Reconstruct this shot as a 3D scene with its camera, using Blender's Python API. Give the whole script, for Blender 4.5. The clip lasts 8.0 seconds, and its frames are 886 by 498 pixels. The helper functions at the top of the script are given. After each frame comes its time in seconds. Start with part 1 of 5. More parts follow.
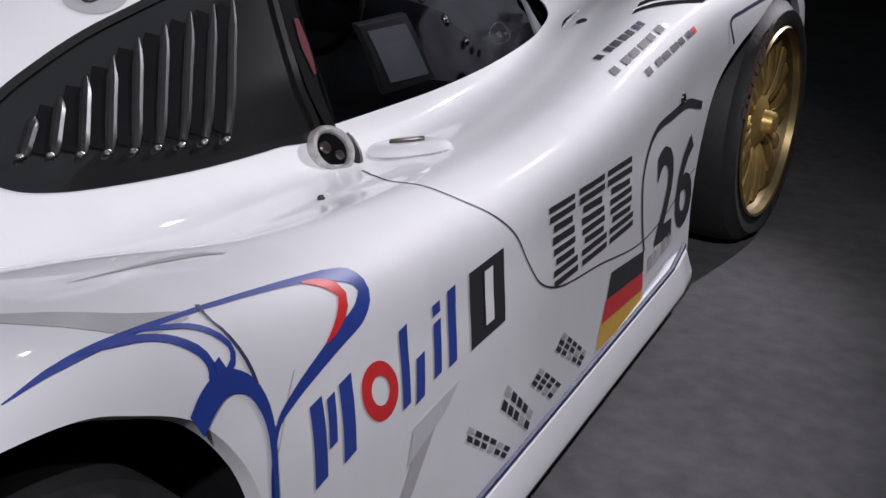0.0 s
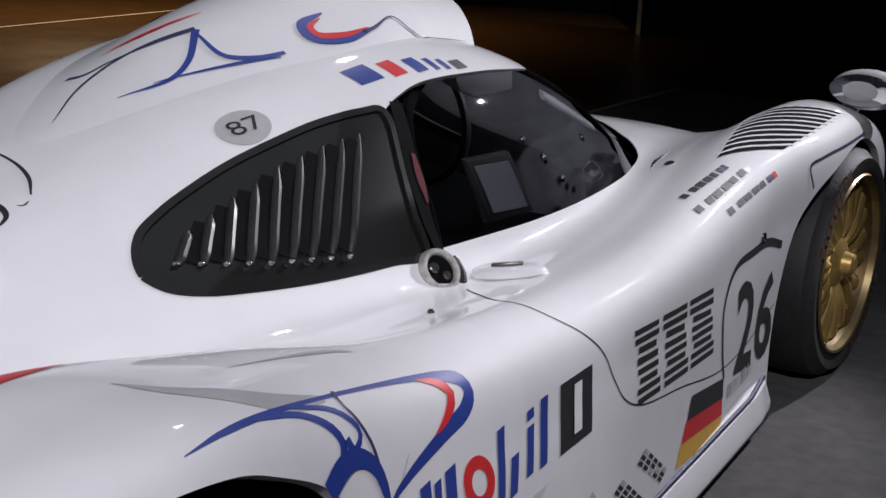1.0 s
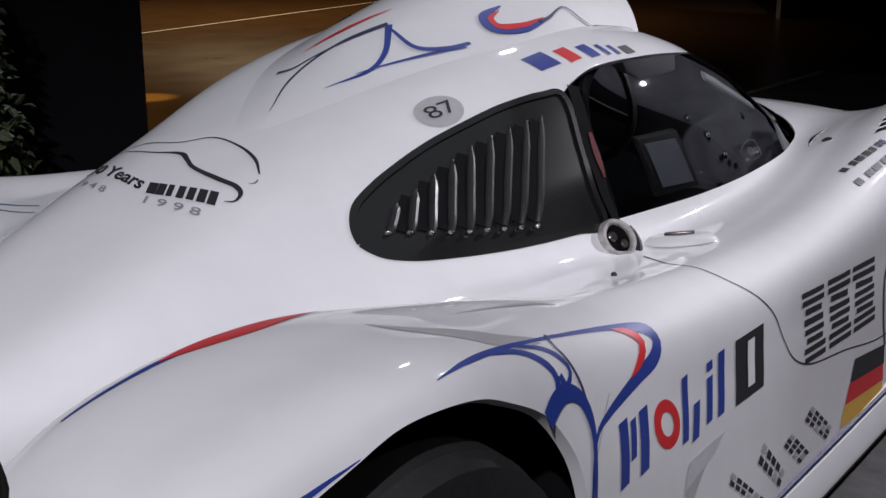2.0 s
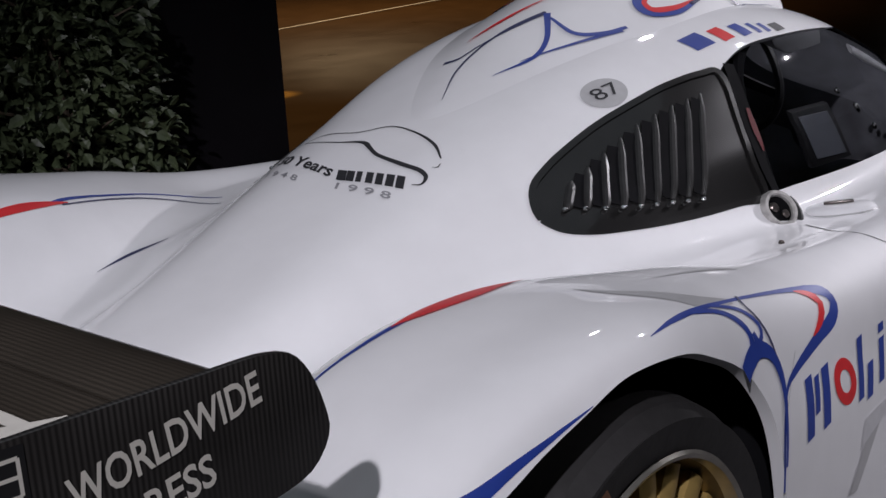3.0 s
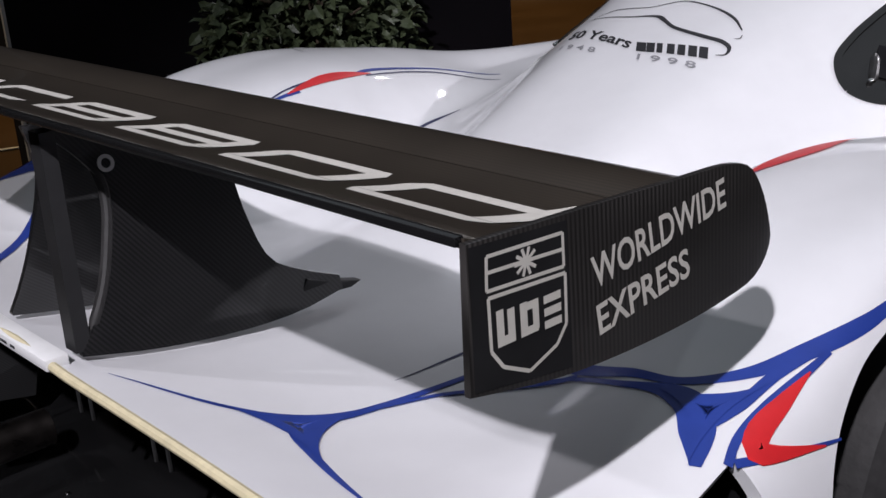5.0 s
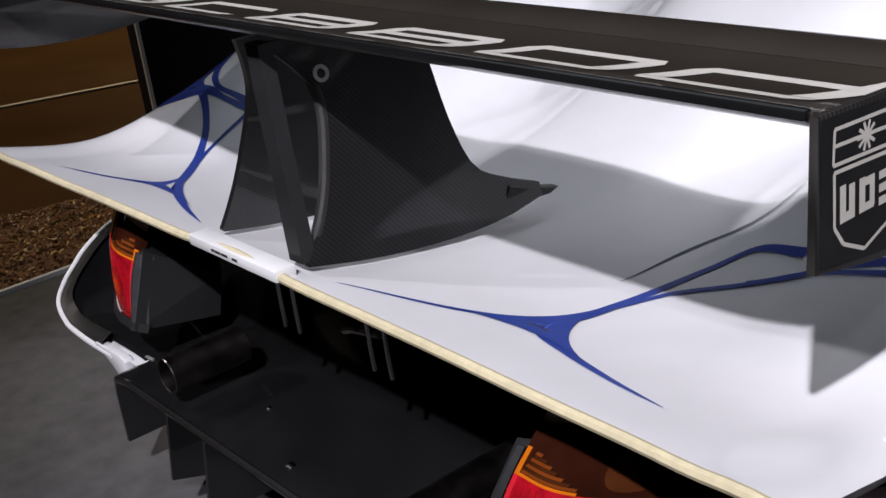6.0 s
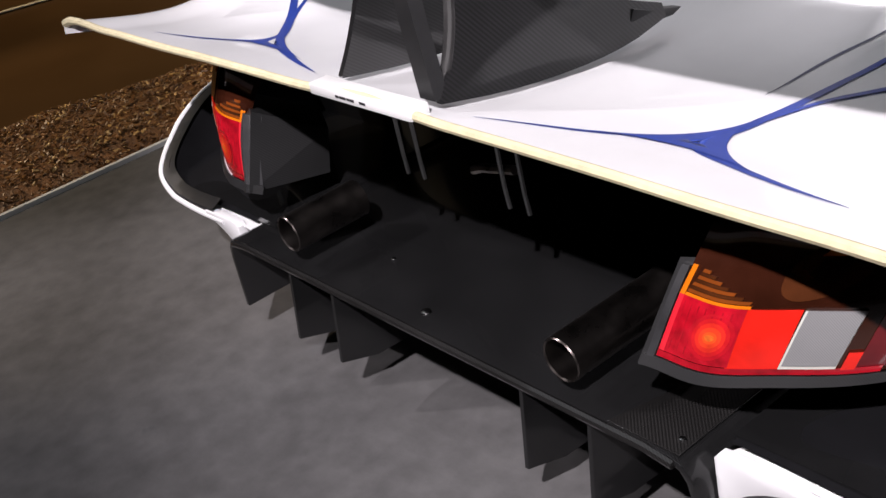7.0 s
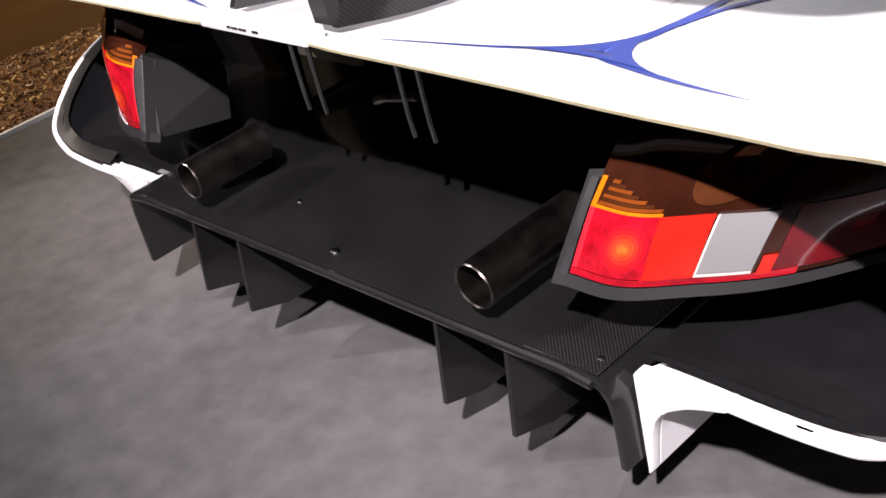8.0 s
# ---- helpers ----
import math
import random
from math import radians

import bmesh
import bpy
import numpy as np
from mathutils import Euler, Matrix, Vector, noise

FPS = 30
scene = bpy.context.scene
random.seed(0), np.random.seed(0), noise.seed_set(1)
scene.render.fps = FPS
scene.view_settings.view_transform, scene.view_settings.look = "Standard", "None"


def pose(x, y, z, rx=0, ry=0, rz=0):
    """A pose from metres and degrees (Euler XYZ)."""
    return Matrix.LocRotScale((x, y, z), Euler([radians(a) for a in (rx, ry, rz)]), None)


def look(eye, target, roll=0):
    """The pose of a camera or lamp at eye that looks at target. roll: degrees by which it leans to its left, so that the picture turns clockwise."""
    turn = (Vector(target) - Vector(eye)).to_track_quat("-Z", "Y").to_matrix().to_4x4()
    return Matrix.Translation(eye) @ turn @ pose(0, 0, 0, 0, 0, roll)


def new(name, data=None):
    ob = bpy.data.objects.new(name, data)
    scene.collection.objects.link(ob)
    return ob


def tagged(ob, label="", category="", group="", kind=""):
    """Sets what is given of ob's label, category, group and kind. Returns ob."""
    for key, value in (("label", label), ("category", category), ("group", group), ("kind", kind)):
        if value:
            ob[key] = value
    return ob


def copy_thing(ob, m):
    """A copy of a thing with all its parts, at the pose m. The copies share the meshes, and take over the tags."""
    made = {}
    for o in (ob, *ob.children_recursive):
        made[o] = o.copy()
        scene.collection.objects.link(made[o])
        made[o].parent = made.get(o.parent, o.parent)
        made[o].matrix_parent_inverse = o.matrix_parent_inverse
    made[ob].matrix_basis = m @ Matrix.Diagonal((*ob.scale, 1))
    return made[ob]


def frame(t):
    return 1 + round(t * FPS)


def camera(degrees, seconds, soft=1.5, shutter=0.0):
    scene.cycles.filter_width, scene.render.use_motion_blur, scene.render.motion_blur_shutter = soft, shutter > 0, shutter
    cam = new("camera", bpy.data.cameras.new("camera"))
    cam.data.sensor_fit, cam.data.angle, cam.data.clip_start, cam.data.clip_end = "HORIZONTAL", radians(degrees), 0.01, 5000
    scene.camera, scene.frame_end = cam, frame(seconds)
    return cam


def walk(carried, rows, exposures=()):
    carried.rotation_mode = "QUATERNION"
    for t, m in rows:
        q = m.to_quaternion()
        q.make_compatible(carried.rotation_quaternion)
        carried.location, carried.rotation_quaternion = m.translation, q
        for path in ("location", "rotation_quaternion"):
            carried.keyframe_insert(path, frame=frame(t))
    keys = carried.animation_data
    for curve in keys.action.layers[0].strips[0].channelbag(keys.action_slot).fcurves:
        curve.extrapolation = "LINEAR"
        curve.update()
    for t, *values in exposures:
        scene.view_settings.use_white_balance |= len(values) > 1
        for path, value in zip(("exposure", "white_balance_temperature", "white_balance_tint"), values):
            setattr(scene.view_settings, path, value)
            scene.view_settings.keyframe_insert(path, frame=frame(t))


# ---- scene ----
cam = camera(40.25, 8.0)
ROWS = [  # seconds, place, then yaw, pitch and roll in degrees
    (0.0, 1.568, -0.632, 1.211, 25.34, -21.14, 1.48),
    (0.2, 1.572, -0.666, 1.217, 24.74, -19.18, 1.65),
    (0.5, 1.588, -0.722, 1.229, 25.82, -16.93, 1.90),
    (0.7, 1.609, -0.765, 1.239, 27.6, -15.67, 2.12),
    (1.0, 1.642, -0.833, 1.252, 29.74, -14.96, 2.35),
    (1.5, 1.664, -0.952, 1.257, 32.94, -15.09, 1.78),
    (1.7, 1.677, -0.998, 1.260, 34.37, -15.31, 0.98),
    (2.8, 1.656, -1.222, 1.272, 40.29, -15.44, -2.49),
    (3.0, 1.651, -1.259, 1.279, 41.26, -15.76, -3.16),
    (3.5, 1.635, -1.390, 1.281, 42.35, -16.48, -3.02),
    (4.0, 1.612, -1.483, 1.272, 44.78, -17.56, -3.07),
    (4.5, 1.583, -1.514, 1.264, 47.67, -18.74, -3.69),
    (4.7, 1.571, -1.523, 1.258, 48.59, -19.15, -3.98),
    (5.8, 1.446, -1.679, 1.224, 51.65, -21.26, -6.05),
    (6.0, 1.409, -1.715, 1.228, 52.86, -22.47, -7.39),
    (6.5, 1.353, -1.767, 1.213, 55.77, -25.13, -11.09),
    (7.0, 1.315, -1.807, 1.183, 56.38, -27.94, -13.00),
    (7.5, 1.282, -1.811, 1.138, 56.02, -30.33, -14.07),
    (8.0, 1.303, -1.791, 1.104, 52.64, -30.01, -13.96),
]
walk(cam, [(t, pose(x, y, z, 0, 0, yaw) @ pose(0, 0, 0, 90 + pitch, 0, 0) @ pose(0, 0, 0, 0, 0, roll))
           for t, x, y, z, yaw, pitch, roll in ROWS], exposures=[(0.0, -0.75, 6500, 10), (1.0, -0.85, 6500, 10), (1.7, -0.95, 6500, 10), (2.8, -1.05, 6500, 10), (3.5, -1.0, 6500, 10),
                                                   (4.5, -0.6, 6500, 10), (6.0, -0.22, 6500, 10), (6.5, 0.05, 6600, 10), (7.0, 0.42, 6900, 12), (7.5, 1.0, 7000, 14), (8.0, 1.1, 7050, 15)])

# ---- light: hall spotlights on the ceiling, added fills, a dim hall round them ----
world = bpy.data.worlds.new("hall")
world.use_nodes = True
scene.world = world
world.node_tree.nodes["Background"].inputs[0].default_value = (0.75, 0.78, 0.9, 1)
world.node_tree.nodes["Background"].inputs[1].default_value = 0.1


def spot(name, eye, target, watts, size=0.06, cone=70, colour=(0.95, 0.92, 1.0)):
    data = bpy.data.lights.new(name, "SPOT")
    data.energy, data.shadow_soft_size, data.spot_size, data.spot_blend, data.color = watts, size, radians(cone), 0.5, colour
    ob = new(name, data)
    ob.matrix_world = look(eye, target)
    return ob


spot("spotlight_right", (2.9, -3.9, 4.4), (0.4, 0.2, 0.6), 1900, 0.06, 39)
spot("spotlight_left", (-3.2, -3.3, 3.9), (-0.1, -2.0, 0.0), 380, 0.05, 45)
spot("spotlight_front", (2.75, 8.0, 4.4), (0.6, 1.95, 0.6), 3100, 0.06, 17)
spot("spotlight_roof", (1.2, 5.4, 4.4), (0.4, 1.2, 0.9), 130, 0.03, 26)
spot("spotlight_far", (-1.9, 5.2, 4.4), (-0.3, 1.0, 0.8), 260, 0.1, 20)
# unseen, added to brighten the right flank; the cone spares floor and deck
spot("side_fill", (4.8, 0.9, 4.4), (0.85, 0.45, 0.64), 240, 0.1, 17)
spot("hall_floor_spot", (-5.9, 3.6, 4.4), (-6.0, 3.6, 0.0), 900, 0.1, 112, (1.0, 0.75, 0.42))
# unseen, added to light the brown floor further off
spot("hall_floor_spot", (-10.2, 10.5, 4.4), (-10.2, 10.6, 0.0), 2000, 0.1, 125, (1.0, 0.72, 0.42))
spot("spotlight_pool", (-5.2, 5.3, 4.4), (-5.45, 4.9, 0.0), 5200, 0.05, 6.5, (1.0, 0.7, 0.16))
# unseen, added only to brighten the far metal post
spot("post_fill", (-3.2, 12.4, 4.4), (-4.33, 14.65, 2.4), 260, 0.05, 34)
# another unseen one, added for the brown floor beyond the nose
spot("hall_floor_spot", (3.4, 11.0, 4.4), (3.2, 11.6, 0.0), 500, 0.1, 60, (1.0, 0.75, 0.5))
# unseen warm fill, added because the mulch bed was too dark
spot("bed_fill", (-4.6, -2.8, 4.4), (-2.2, -0.8, 0.0), 400, 0.1, 32, (1.0, 0.8, 0.55))


# unseen soft fill, added to lift the shadows with cool light
fill_data = bpy.data.lights.new("soft_fill", "AREA")
fill_data.energy, fill_data.size, fill_data.color = 46, 6.0, (0.8, 0.9, 1.0)
new("soft_fill", fill_data).matrix_world = look((-0.5, 0.5, 4.55), (-0.5, 0.51, 0.0))


# ---- materials ----
def material(name, base, rough=0.5, metal=0.0, vary=0.0, scale=20.0, bump=0.0, coat=0.0, rough_vary=0.0, second=None):
    mat = bpy.data.materials.new(name)
    mat.use_nodes = True
    nt = mat.node_tree
    b = nt.nodes["Principled BSDF"]
    b.inputs["Base Color"].default_value = (*base, 1)
    b.inputs["Roughness"].default_value = rough
    b.inputs["Metallic"].default_value = metal
    b.inputs["Coat Weight"].default_value = coat
    b.inputs["Coat Roughness"].default_value = 0.04
    if vary or bump or rough_vary:
        tc = nt.nodes.new("ShaderNodeTexCoord")
        n = nt.nodes.new("ShaderNodeTexNoise")
        n.inputs["Scale"].default_value, n.inputs["Detail"].default_value = scale, 8
        nt.links.new(tc.outputs["Object"], n.inputs["Vector"])
        if vary:
            big = nt.nodes.new("ShaderNodeTexNoise")
            big.inputs["Scale"].default_value, big.inputs["Detail"].default_value = scale / 9, 4
            nt.links.new(tc.outputs["Object"], big.inputs["Vector"])
            add = nt.nodes.new("ShaderNodeMath")
            add.operation = "ADD"
            nt.links.new(n.outputs["Fac"], add.inputs[0])
            nt.links.new(big.outputs["Fac"], add.inputs[1])
            ramp = nt.nodes.new("ShaderNodeMapRange")
            ramp.inputs["From Min"].default_value, ramp.inputs["From Max"].default_value = 0.7, 1.3
            nt.links.new(add.outputs[0], ramp.inputs["Value"])
            mix = nt.nodes.new("ShaderNodeMix")
            mix.data_type = "RGBA"
            lo = [max(0, c * (1 - vary)) for c in base]
            hi = second or [min(1, c * (1 + vary)) for c in base]
            mix.inputs["A"].default_value, mix.inputs["B"].default_value = (*lo, 1), (*hi, 1)
            nt.links.new(ramp.outputs[0], mix.inputs["Factor"])
            nt.links.new(mix.outputs["Result"], b.inputs["Base Color"])
        if rough_vary:
            r = nt.nodes.new("ShaderNodeMapRange")
            r.inputs["To Min"].default_value, r.inputs["To Max"].default_value = max(0.02, rough - rough_vary), rough + rough_vary
            nt.links.new(n.outputs["Fac"], r.inputs["Value"])
            nt.links.new(r.outputs[0], b.inputs["Roughness"])
        if bump:
            bp = nt.nodes.new("ShaderNodeBump")
            bp.inputs["Strength"].default_value, bp.inputs["Distance"].default_value = 1.0, bump
            nt.links.new(n.outputs["Fac"], bp.inputs["Height"])
            nt.links.new(bp.outputs["Normal"], b.inputs["Normal"])
    return mat


def carbon(name, base, axis="Y", scale=95.0, rough=0.32, contrast=0.6):
    """Carbon fibre cloth: a fine twill of light and dark threads under clear resin."""
    mat = material(name, base, rough, coat=0.5)
    nt = mat.node_tree
    b = nt.nodes["Principled BSDF"]
    tc = nt.nodes.new("ShaderNodeTexCoord")
    w = nt.nodes.new("ShaderNodeTexWave")
    w.bands_direction = axis
    w.inputs["Scale"].default_value, w.inputs["Distortion"].default_value = scale, 0.15
    n = nt.nodes.new("ShaderNodeTexNoise")
    n.inputs["Scale"].default_value = 9
    nt.links.new(tc.outputs["Object"], w.inputs["Vector"])
    nt.links.new(tc.outputs["Object"], n.inputs["Vector"])
    mul = nt.nodes.new("ShaderNodeMath")
    mul.operation = "MULTIPLY"
    nt.links.new(w.outputs["Fac"], mul.inputs[0])
    nt.links.new(n.outputs["Fac"], mul.inputs[1])
    mix = nt.nodes.new("ShaderNodeMix")
    mix.data_type = "RGBA"
    mix.inputs["A"].default_value = (*[c * (1 - contrast) for c in base], 1)
    mix.inputs["B"].default_value = (*[min(1, c * (1 + 2.2 * contrast)) for c in base], 1)
    nt.links.new(mul.outputs[0], mix.inputs["Factor"])
    nt.links.new(mix.outputs["Result"], b.inputs["Base Color"])
    return mat


def glass(name, tint, rough=0.02):
    mat = material(name, tint, rough)
    b = mat.node_tree.nodes["Principled BSDF"]
    b.inputs["Transmission Weight"].default_value, b.inputs["IOR"].default_value = 1.0, 1.3
    return mat


WHITE = material("white_paint", (0.78, 0.78, 0.8), 0.6, vary=0.03, scale=14, coat=0.8, rough_vary=0.05)
PLAIN_WHITE = material("white_plastic", (0.78, 0.78, 0.78), 0.4, vary=0.05, scale=30)
FOAM = material("ivory_edge_strip", (0.62, 0.55, 0.36), 0.6, vary=0.15, scale=60, bump=0.001)
CARBON = carbon("carbon_fibre", (0.009, 0.009, 0.0095), "DIAGONAL", 150, 0.26, 0.5)
CARBON_W = carbon("carbon_weave_worn", (0.013, 0.0125, 0.0125), "DIAGONAL", 110, 0.24, 0.6)
# brown tinge in the base paints the floor's reflection on the wing
CARBON_X = carbon("carbon_fibre_across", (0.04, 0.033, 0.026), "Y", 52, contrast=.3)
CARBON_E = carbon("carbon_ribs_upright", (0.03, 0.028, 0.027), "Y", 58, contrast=.6)
CARBON_F = carbon("carbon_ribs_fine", (0.024, 0.024, 0.025), "DIAGONAL", 130, 0.3, contrast=.35)
CARBON_P = carbon("carbon_cloth_plain", (0.009, 0.0088, 0.0096), "DIAGONAL", 85, 0.4, contrast=1.0)
BLACK = material("black_satin", (0.012, 0.012, 0.013), 0.5, vary=0.3, scale=30)
# near-black, which also paints the unlit depth of slots and vents
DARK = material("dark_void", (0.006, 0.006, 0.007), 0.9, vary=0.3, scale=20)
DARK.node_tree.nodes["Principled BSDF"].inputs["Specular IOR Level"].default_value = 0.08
CARBON_L = carbon("carbon_side_panel", (0.014, 0.0135, 0.0135), "DIAGONAL", 160, 0.2, contrast=.5)
BLADE = material("grey_black_blade", (0.016, 0.0155, 0.0155), 0.36, vary=0.4, scale=80)
RUBBER = material("tyre_rubber", (0.017, 0.016, 0.0165), 0.65, vary=0.3, scale=60, bump=0.001)
GOLD = material("gold_magnesium", (0.62, 0.43, 0.15), 0.36, 0.65, vary=0.15, scale=40)
RIM = material("worn_silver_rim", (0.42, 0.4, 0.36), 0.28, 0.9, vary=0.25, scale=30)
BARREL = material("dark_gold_barrel", (0.12, 0.08, 0.03), 0.45, 0.7, vary=0.3, scale=30)
RIM_GOLD = material("golden_grey_rim", (0.26, 0.2, 0.1), 0.35, 0.8, vary=0.2, scale=30)
CHROME = material("polished_aluminium", (0.7, 0.7, 0.7), 0.18, 1.0, vary=0.1, scale=50)
STEEL = material("worn_exhaust_steel", (0.13, 0.115, 0.108), 0.3, 1.0, vary=0.35, scale=25, rough_vary=0.12)
BLUE = material("blue_vinyl", (0.018, 0.045, 0.27), 0.45, vary=0.1, scale=40)
NAVY = material("navy_vinyl", (0.03, 0.035, 0.1), 0.45, vary=0.1, scale=40)
RED = material("red_vinyl", (0.62, 0.02, 0.025), 0.45, vary=0.1, scale=40)
INK = material("black_vinyl", (0.012, 0.012, 0.016), 0.6, vary=0.1, scale=40)
DEEP_RED = material("dark_red_trim", (0.1, 0.005, 0.008), 0.6, vary=0.2, scale=40)
DEEP_RED.node_tree.nodes["Principled BSDF"].inputs["Specular IOR Level"].default_value = 0.1
SILVER = material("silver_vinyl", (0.42, 0.42, 0.43), 0.35, vary=0.06, scale=60)
GREY_INK = material("grey_vinyl_print", (0.27, 0.27, 0.29), 0.5, vary=0.1, scale=60)
PALE = material("pale_grey_vinyl", (0.55, 0.55, 0.57), 0.35, vary=0.06, scale=60)
COLLAR = material("worn_filler_metal", (0.4, 0.39, 0.38), 0.45, 0.3, vary=0.45, scale=70, rough_vary=0.15)
YELLOW = material("gold_vinyl", (0.72, 0.42, 0.04), 0.35, vary=0.08, scale=60)
LETTER = material("off_white_lettering", (0.6, 0.58, 0.53), 0.45, vary=0.06, scale=60)
RUST_INK = material("faded_tyre_lettering", (0.1, 0.046, 0.026), 0.7, vary=0.3, scale=80)
GLASS = glass("tinted_window", (0.36, 0.38, 0.41))
LAMP_CRIMSON = material("crimson_patterned_lens", (0.36, 0.005, 0.014), 0.14, coat=1.0, vary=0.5, scale=60)
LAMP_RED = material("red_lens", (0.74, 0.016, 0.009), 0.12, coat=1.0, vary=0.2, scale=25)
LAMP_DARK = material("smoked_brown_lens", (0.027, 0.007, 0.0035), 0.12, coat=1.0, vary=0.8, scale=9)
LAMP_DEEP = material("deep_red_reflector", (0.32, 0.005, 0.013), 0.2, coat=1.0, vary=0.35, scale=70)
# core and graded reds of a bulb's glow, put into the colour
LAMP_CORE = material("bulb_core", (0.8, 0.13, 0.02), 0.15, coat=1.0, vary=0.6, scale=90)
LAMP_GLOW = [material("painted_bulb_glow", (0.4 + .09 * k, 0.006 + .004 * k * k, 0.014), 0.15, coat=1.0, vary=0.3, scale=60) for k in range(5)]
LAMP_EDGE = material("light_red_edge", (0.66, 0.02, 0.035), 0.2, coat=0.5, vary=0.1, scale=40)
LAMP_AMBER = material("amber_lens", (0.7, 0.17, 0.008), 0.12, coat=1.0, vary=0.2, scale=30)
LAMP_RIB = material("dim_amber_rib", (0.2, 0.046, 0.008), 0.15, coat=1.0, vary=0.3, scale=30)
FRAME_GREY = material("worn_grey_frame", (0.027, 0.027, 0.029), 0.4, vary=0.4, scale=50)
LAMP_MAROON = material("maroon_outer_lens", (0.11, 0.005, 0.008), 0.14, coat=1.0, vary=0.5, scale=14)
LAMP_BROWN = material("brown_lens_tone", (0.055, 0.015, 0.0045), 0.16, coat=1.0, vary=0.5, scale=18)
LAMP_CLEAR = carbon("ribbed_reflector", (0.24, 0.24, 0.245), "DIAGONAL", 150, 0.3, contrast=.22)
CARPET = material("grey_carpet", (0.08, 0.0775, 0.079), 0.92, vary=0.3, scale=18, bump=0.004)


def scuff(mat, tone, scale, amount, stretch=(1, 1, 1)):
    """Pale creases and scuff marks of uneven shape over a material."""
    nt = mat.node_tree
    b = nt.nodes["Principled BSDF"]
    source = b.inputs["Base Color"].links[0].from_socket
    tc, mp, n = nt.nodes.new("ShaderNodeTexCoord"), nt.nodes.new("ShaderNodeMapping"), nt.nodes.new("ShaderNodeTexNoise")
    mp.inputs["Scale"].default_value = stretch
    mp.inputs["Rotation"].default_value = (0, 0, 0.6)
    n.noise_type = "RIDGED_MULTIFRACTAL"
    n.inputs["Scale"].default_value, n.inputs["Detail"].default_value, n.inputs["Distortion"].default_value = scale, 5, 0.8
    nt.links.new(tc.outputs["Object"], mp.inputs["Vector"])
    nt.links.new(mp.outputs["Vector"], n.inputs["Vector"])
    lim = nt.nodes.new("ShaderNodeMapRange")
    lim.inputs["From Min"].default_value, lim.inputs["From Max"].default_value, lim.inputs["To Max"].default_value = 0.5, 1.0, amount
    nt.links.new(n.outputs["Fac"], lim.inputs["Value"])
    mix = nt.nodes.new("ShaderNodeMix")
    mix.data_type = "RGBA"
    mix.inputs["B"].default_value = (*tone, 1)
    nt.links.new(lim.outputs[0], mix.inputs["Factor"])
    nt.links.new(source, mix.inputs["A"])
    nt.links.new(mix.outputs["Result"], b.inputs["Base Color"])


scuff(CARPET, (0.16, 0.155, 0.158), 8.0, 0.5, (1, 1.7, 1))
scuff(CARPET, (0.055, 0.055, 0.06), 38.0, 0.6)
BROWN = material("brown_polished_floor", (0.075, 0.038, 0.014), 0.3, vary=0.14, scale=2.5, rough_vary=0.06)
MULCH = material("bark_mulch", (0.17, 0.07, 0.021), 0.6, vary=0.5, scale=90, bump=0.006)
CHIP = material("bark_chip", (0.17, 0.066, 0.018), 0.42, vary=0.5, scale=120, second=(0.34, 0.16, 0.05))


def island_tones(mat, tone, share):
    """A share of the loose pieces takes another tone."""
    nt = mat.node_tree
    b = nt.nodes["Principled BSDF"]
    source = b.inputs["Base Color"].links[0].from_socket
    geo, cmp, mix = nt.nodes.new("ShaderNodeNewGeometry"), nt.nodes.new("ShaderNodeMath"), nt.nodes.new("ShaderNodeMix")
    cmp.operation, mix.data_type = "LESS_THAN", "RGBA"
    cmp.inputs[1].default_value = share
    mix.inputs["B"].default_value = (*tone, 1)
    nt.links.new(geo.outputs["Random Per Island"], cmp.inputs[0])
    nt.links.new(cmp.outputs[0], mix.inputs["Factor"])
    nt.links.new(source, mix.inputs["A"])
    nt.links.new(mix.outputs["Result"], b.inputs["Base Color"])


# a tenth of the chips is pale yellow, which paints their glints
island_tones(CHIP, (0.6, 0.36, 0.13), 0.1)
WALL = material("dark_hall_wall", (0.006, 0.005, 0.007), 0.9, vary=0.4, scale=3)
WALL.node_tree.nodes["Principled BSDF"].inputs["Specular IOR Level"].default_value = 0.15
LEAF = material("dark_green_leaf", (0.034, 0.05, 0.024), 0.5, vary=0.5, scale=15, second=(0.095, 0.12, 0.06))
BARK = material("twig_bark", (0.06, 0.045, 0.03), 0.8, vary=0.3, scale=40)
SKIN = material("grey_interior", (0.09, 0.09, 0.1), 0.6, vary=0.4, scale=12)
MIRROR = material("mirror_glass", (0.85, 0.85, 0.87), 0.03, 1.0)
SCREEN = material("grey_display", (0.11, 0.115, 0.13), 0.3, vary=0.1, scale=20)


# ---- building helpers ----
def mesh_of(name, bm, mat, smooth=True):
    data = bpy.data.meshes.new(name)
    bm.normal_update()
    bm.to_mesh(data)
    bm.free()
    for m in mat if isinstance(mat, (list, tuple)) else (mat,):
        data.materials.append(m)
    if smooth:
        for p in data.polygons:
            p.use_smooth = True
    return data


def part(name, bm, mat, parent, label="", smooth=True, edge=35):
    ob = new(name, mesh_of(name, bm, mat, smooth))
    if smooth and edge:
        ob.data.set_sharp_from_angle(angle=radians(edge))
    ob.parent = parent
    return tagged(ob, label)


def thing(name, label, category, group="", kind="", at=(0, 0, 0)):
    ob = new(name)
    ob.location = at
    return tagged(ob, label, category, group, kind)


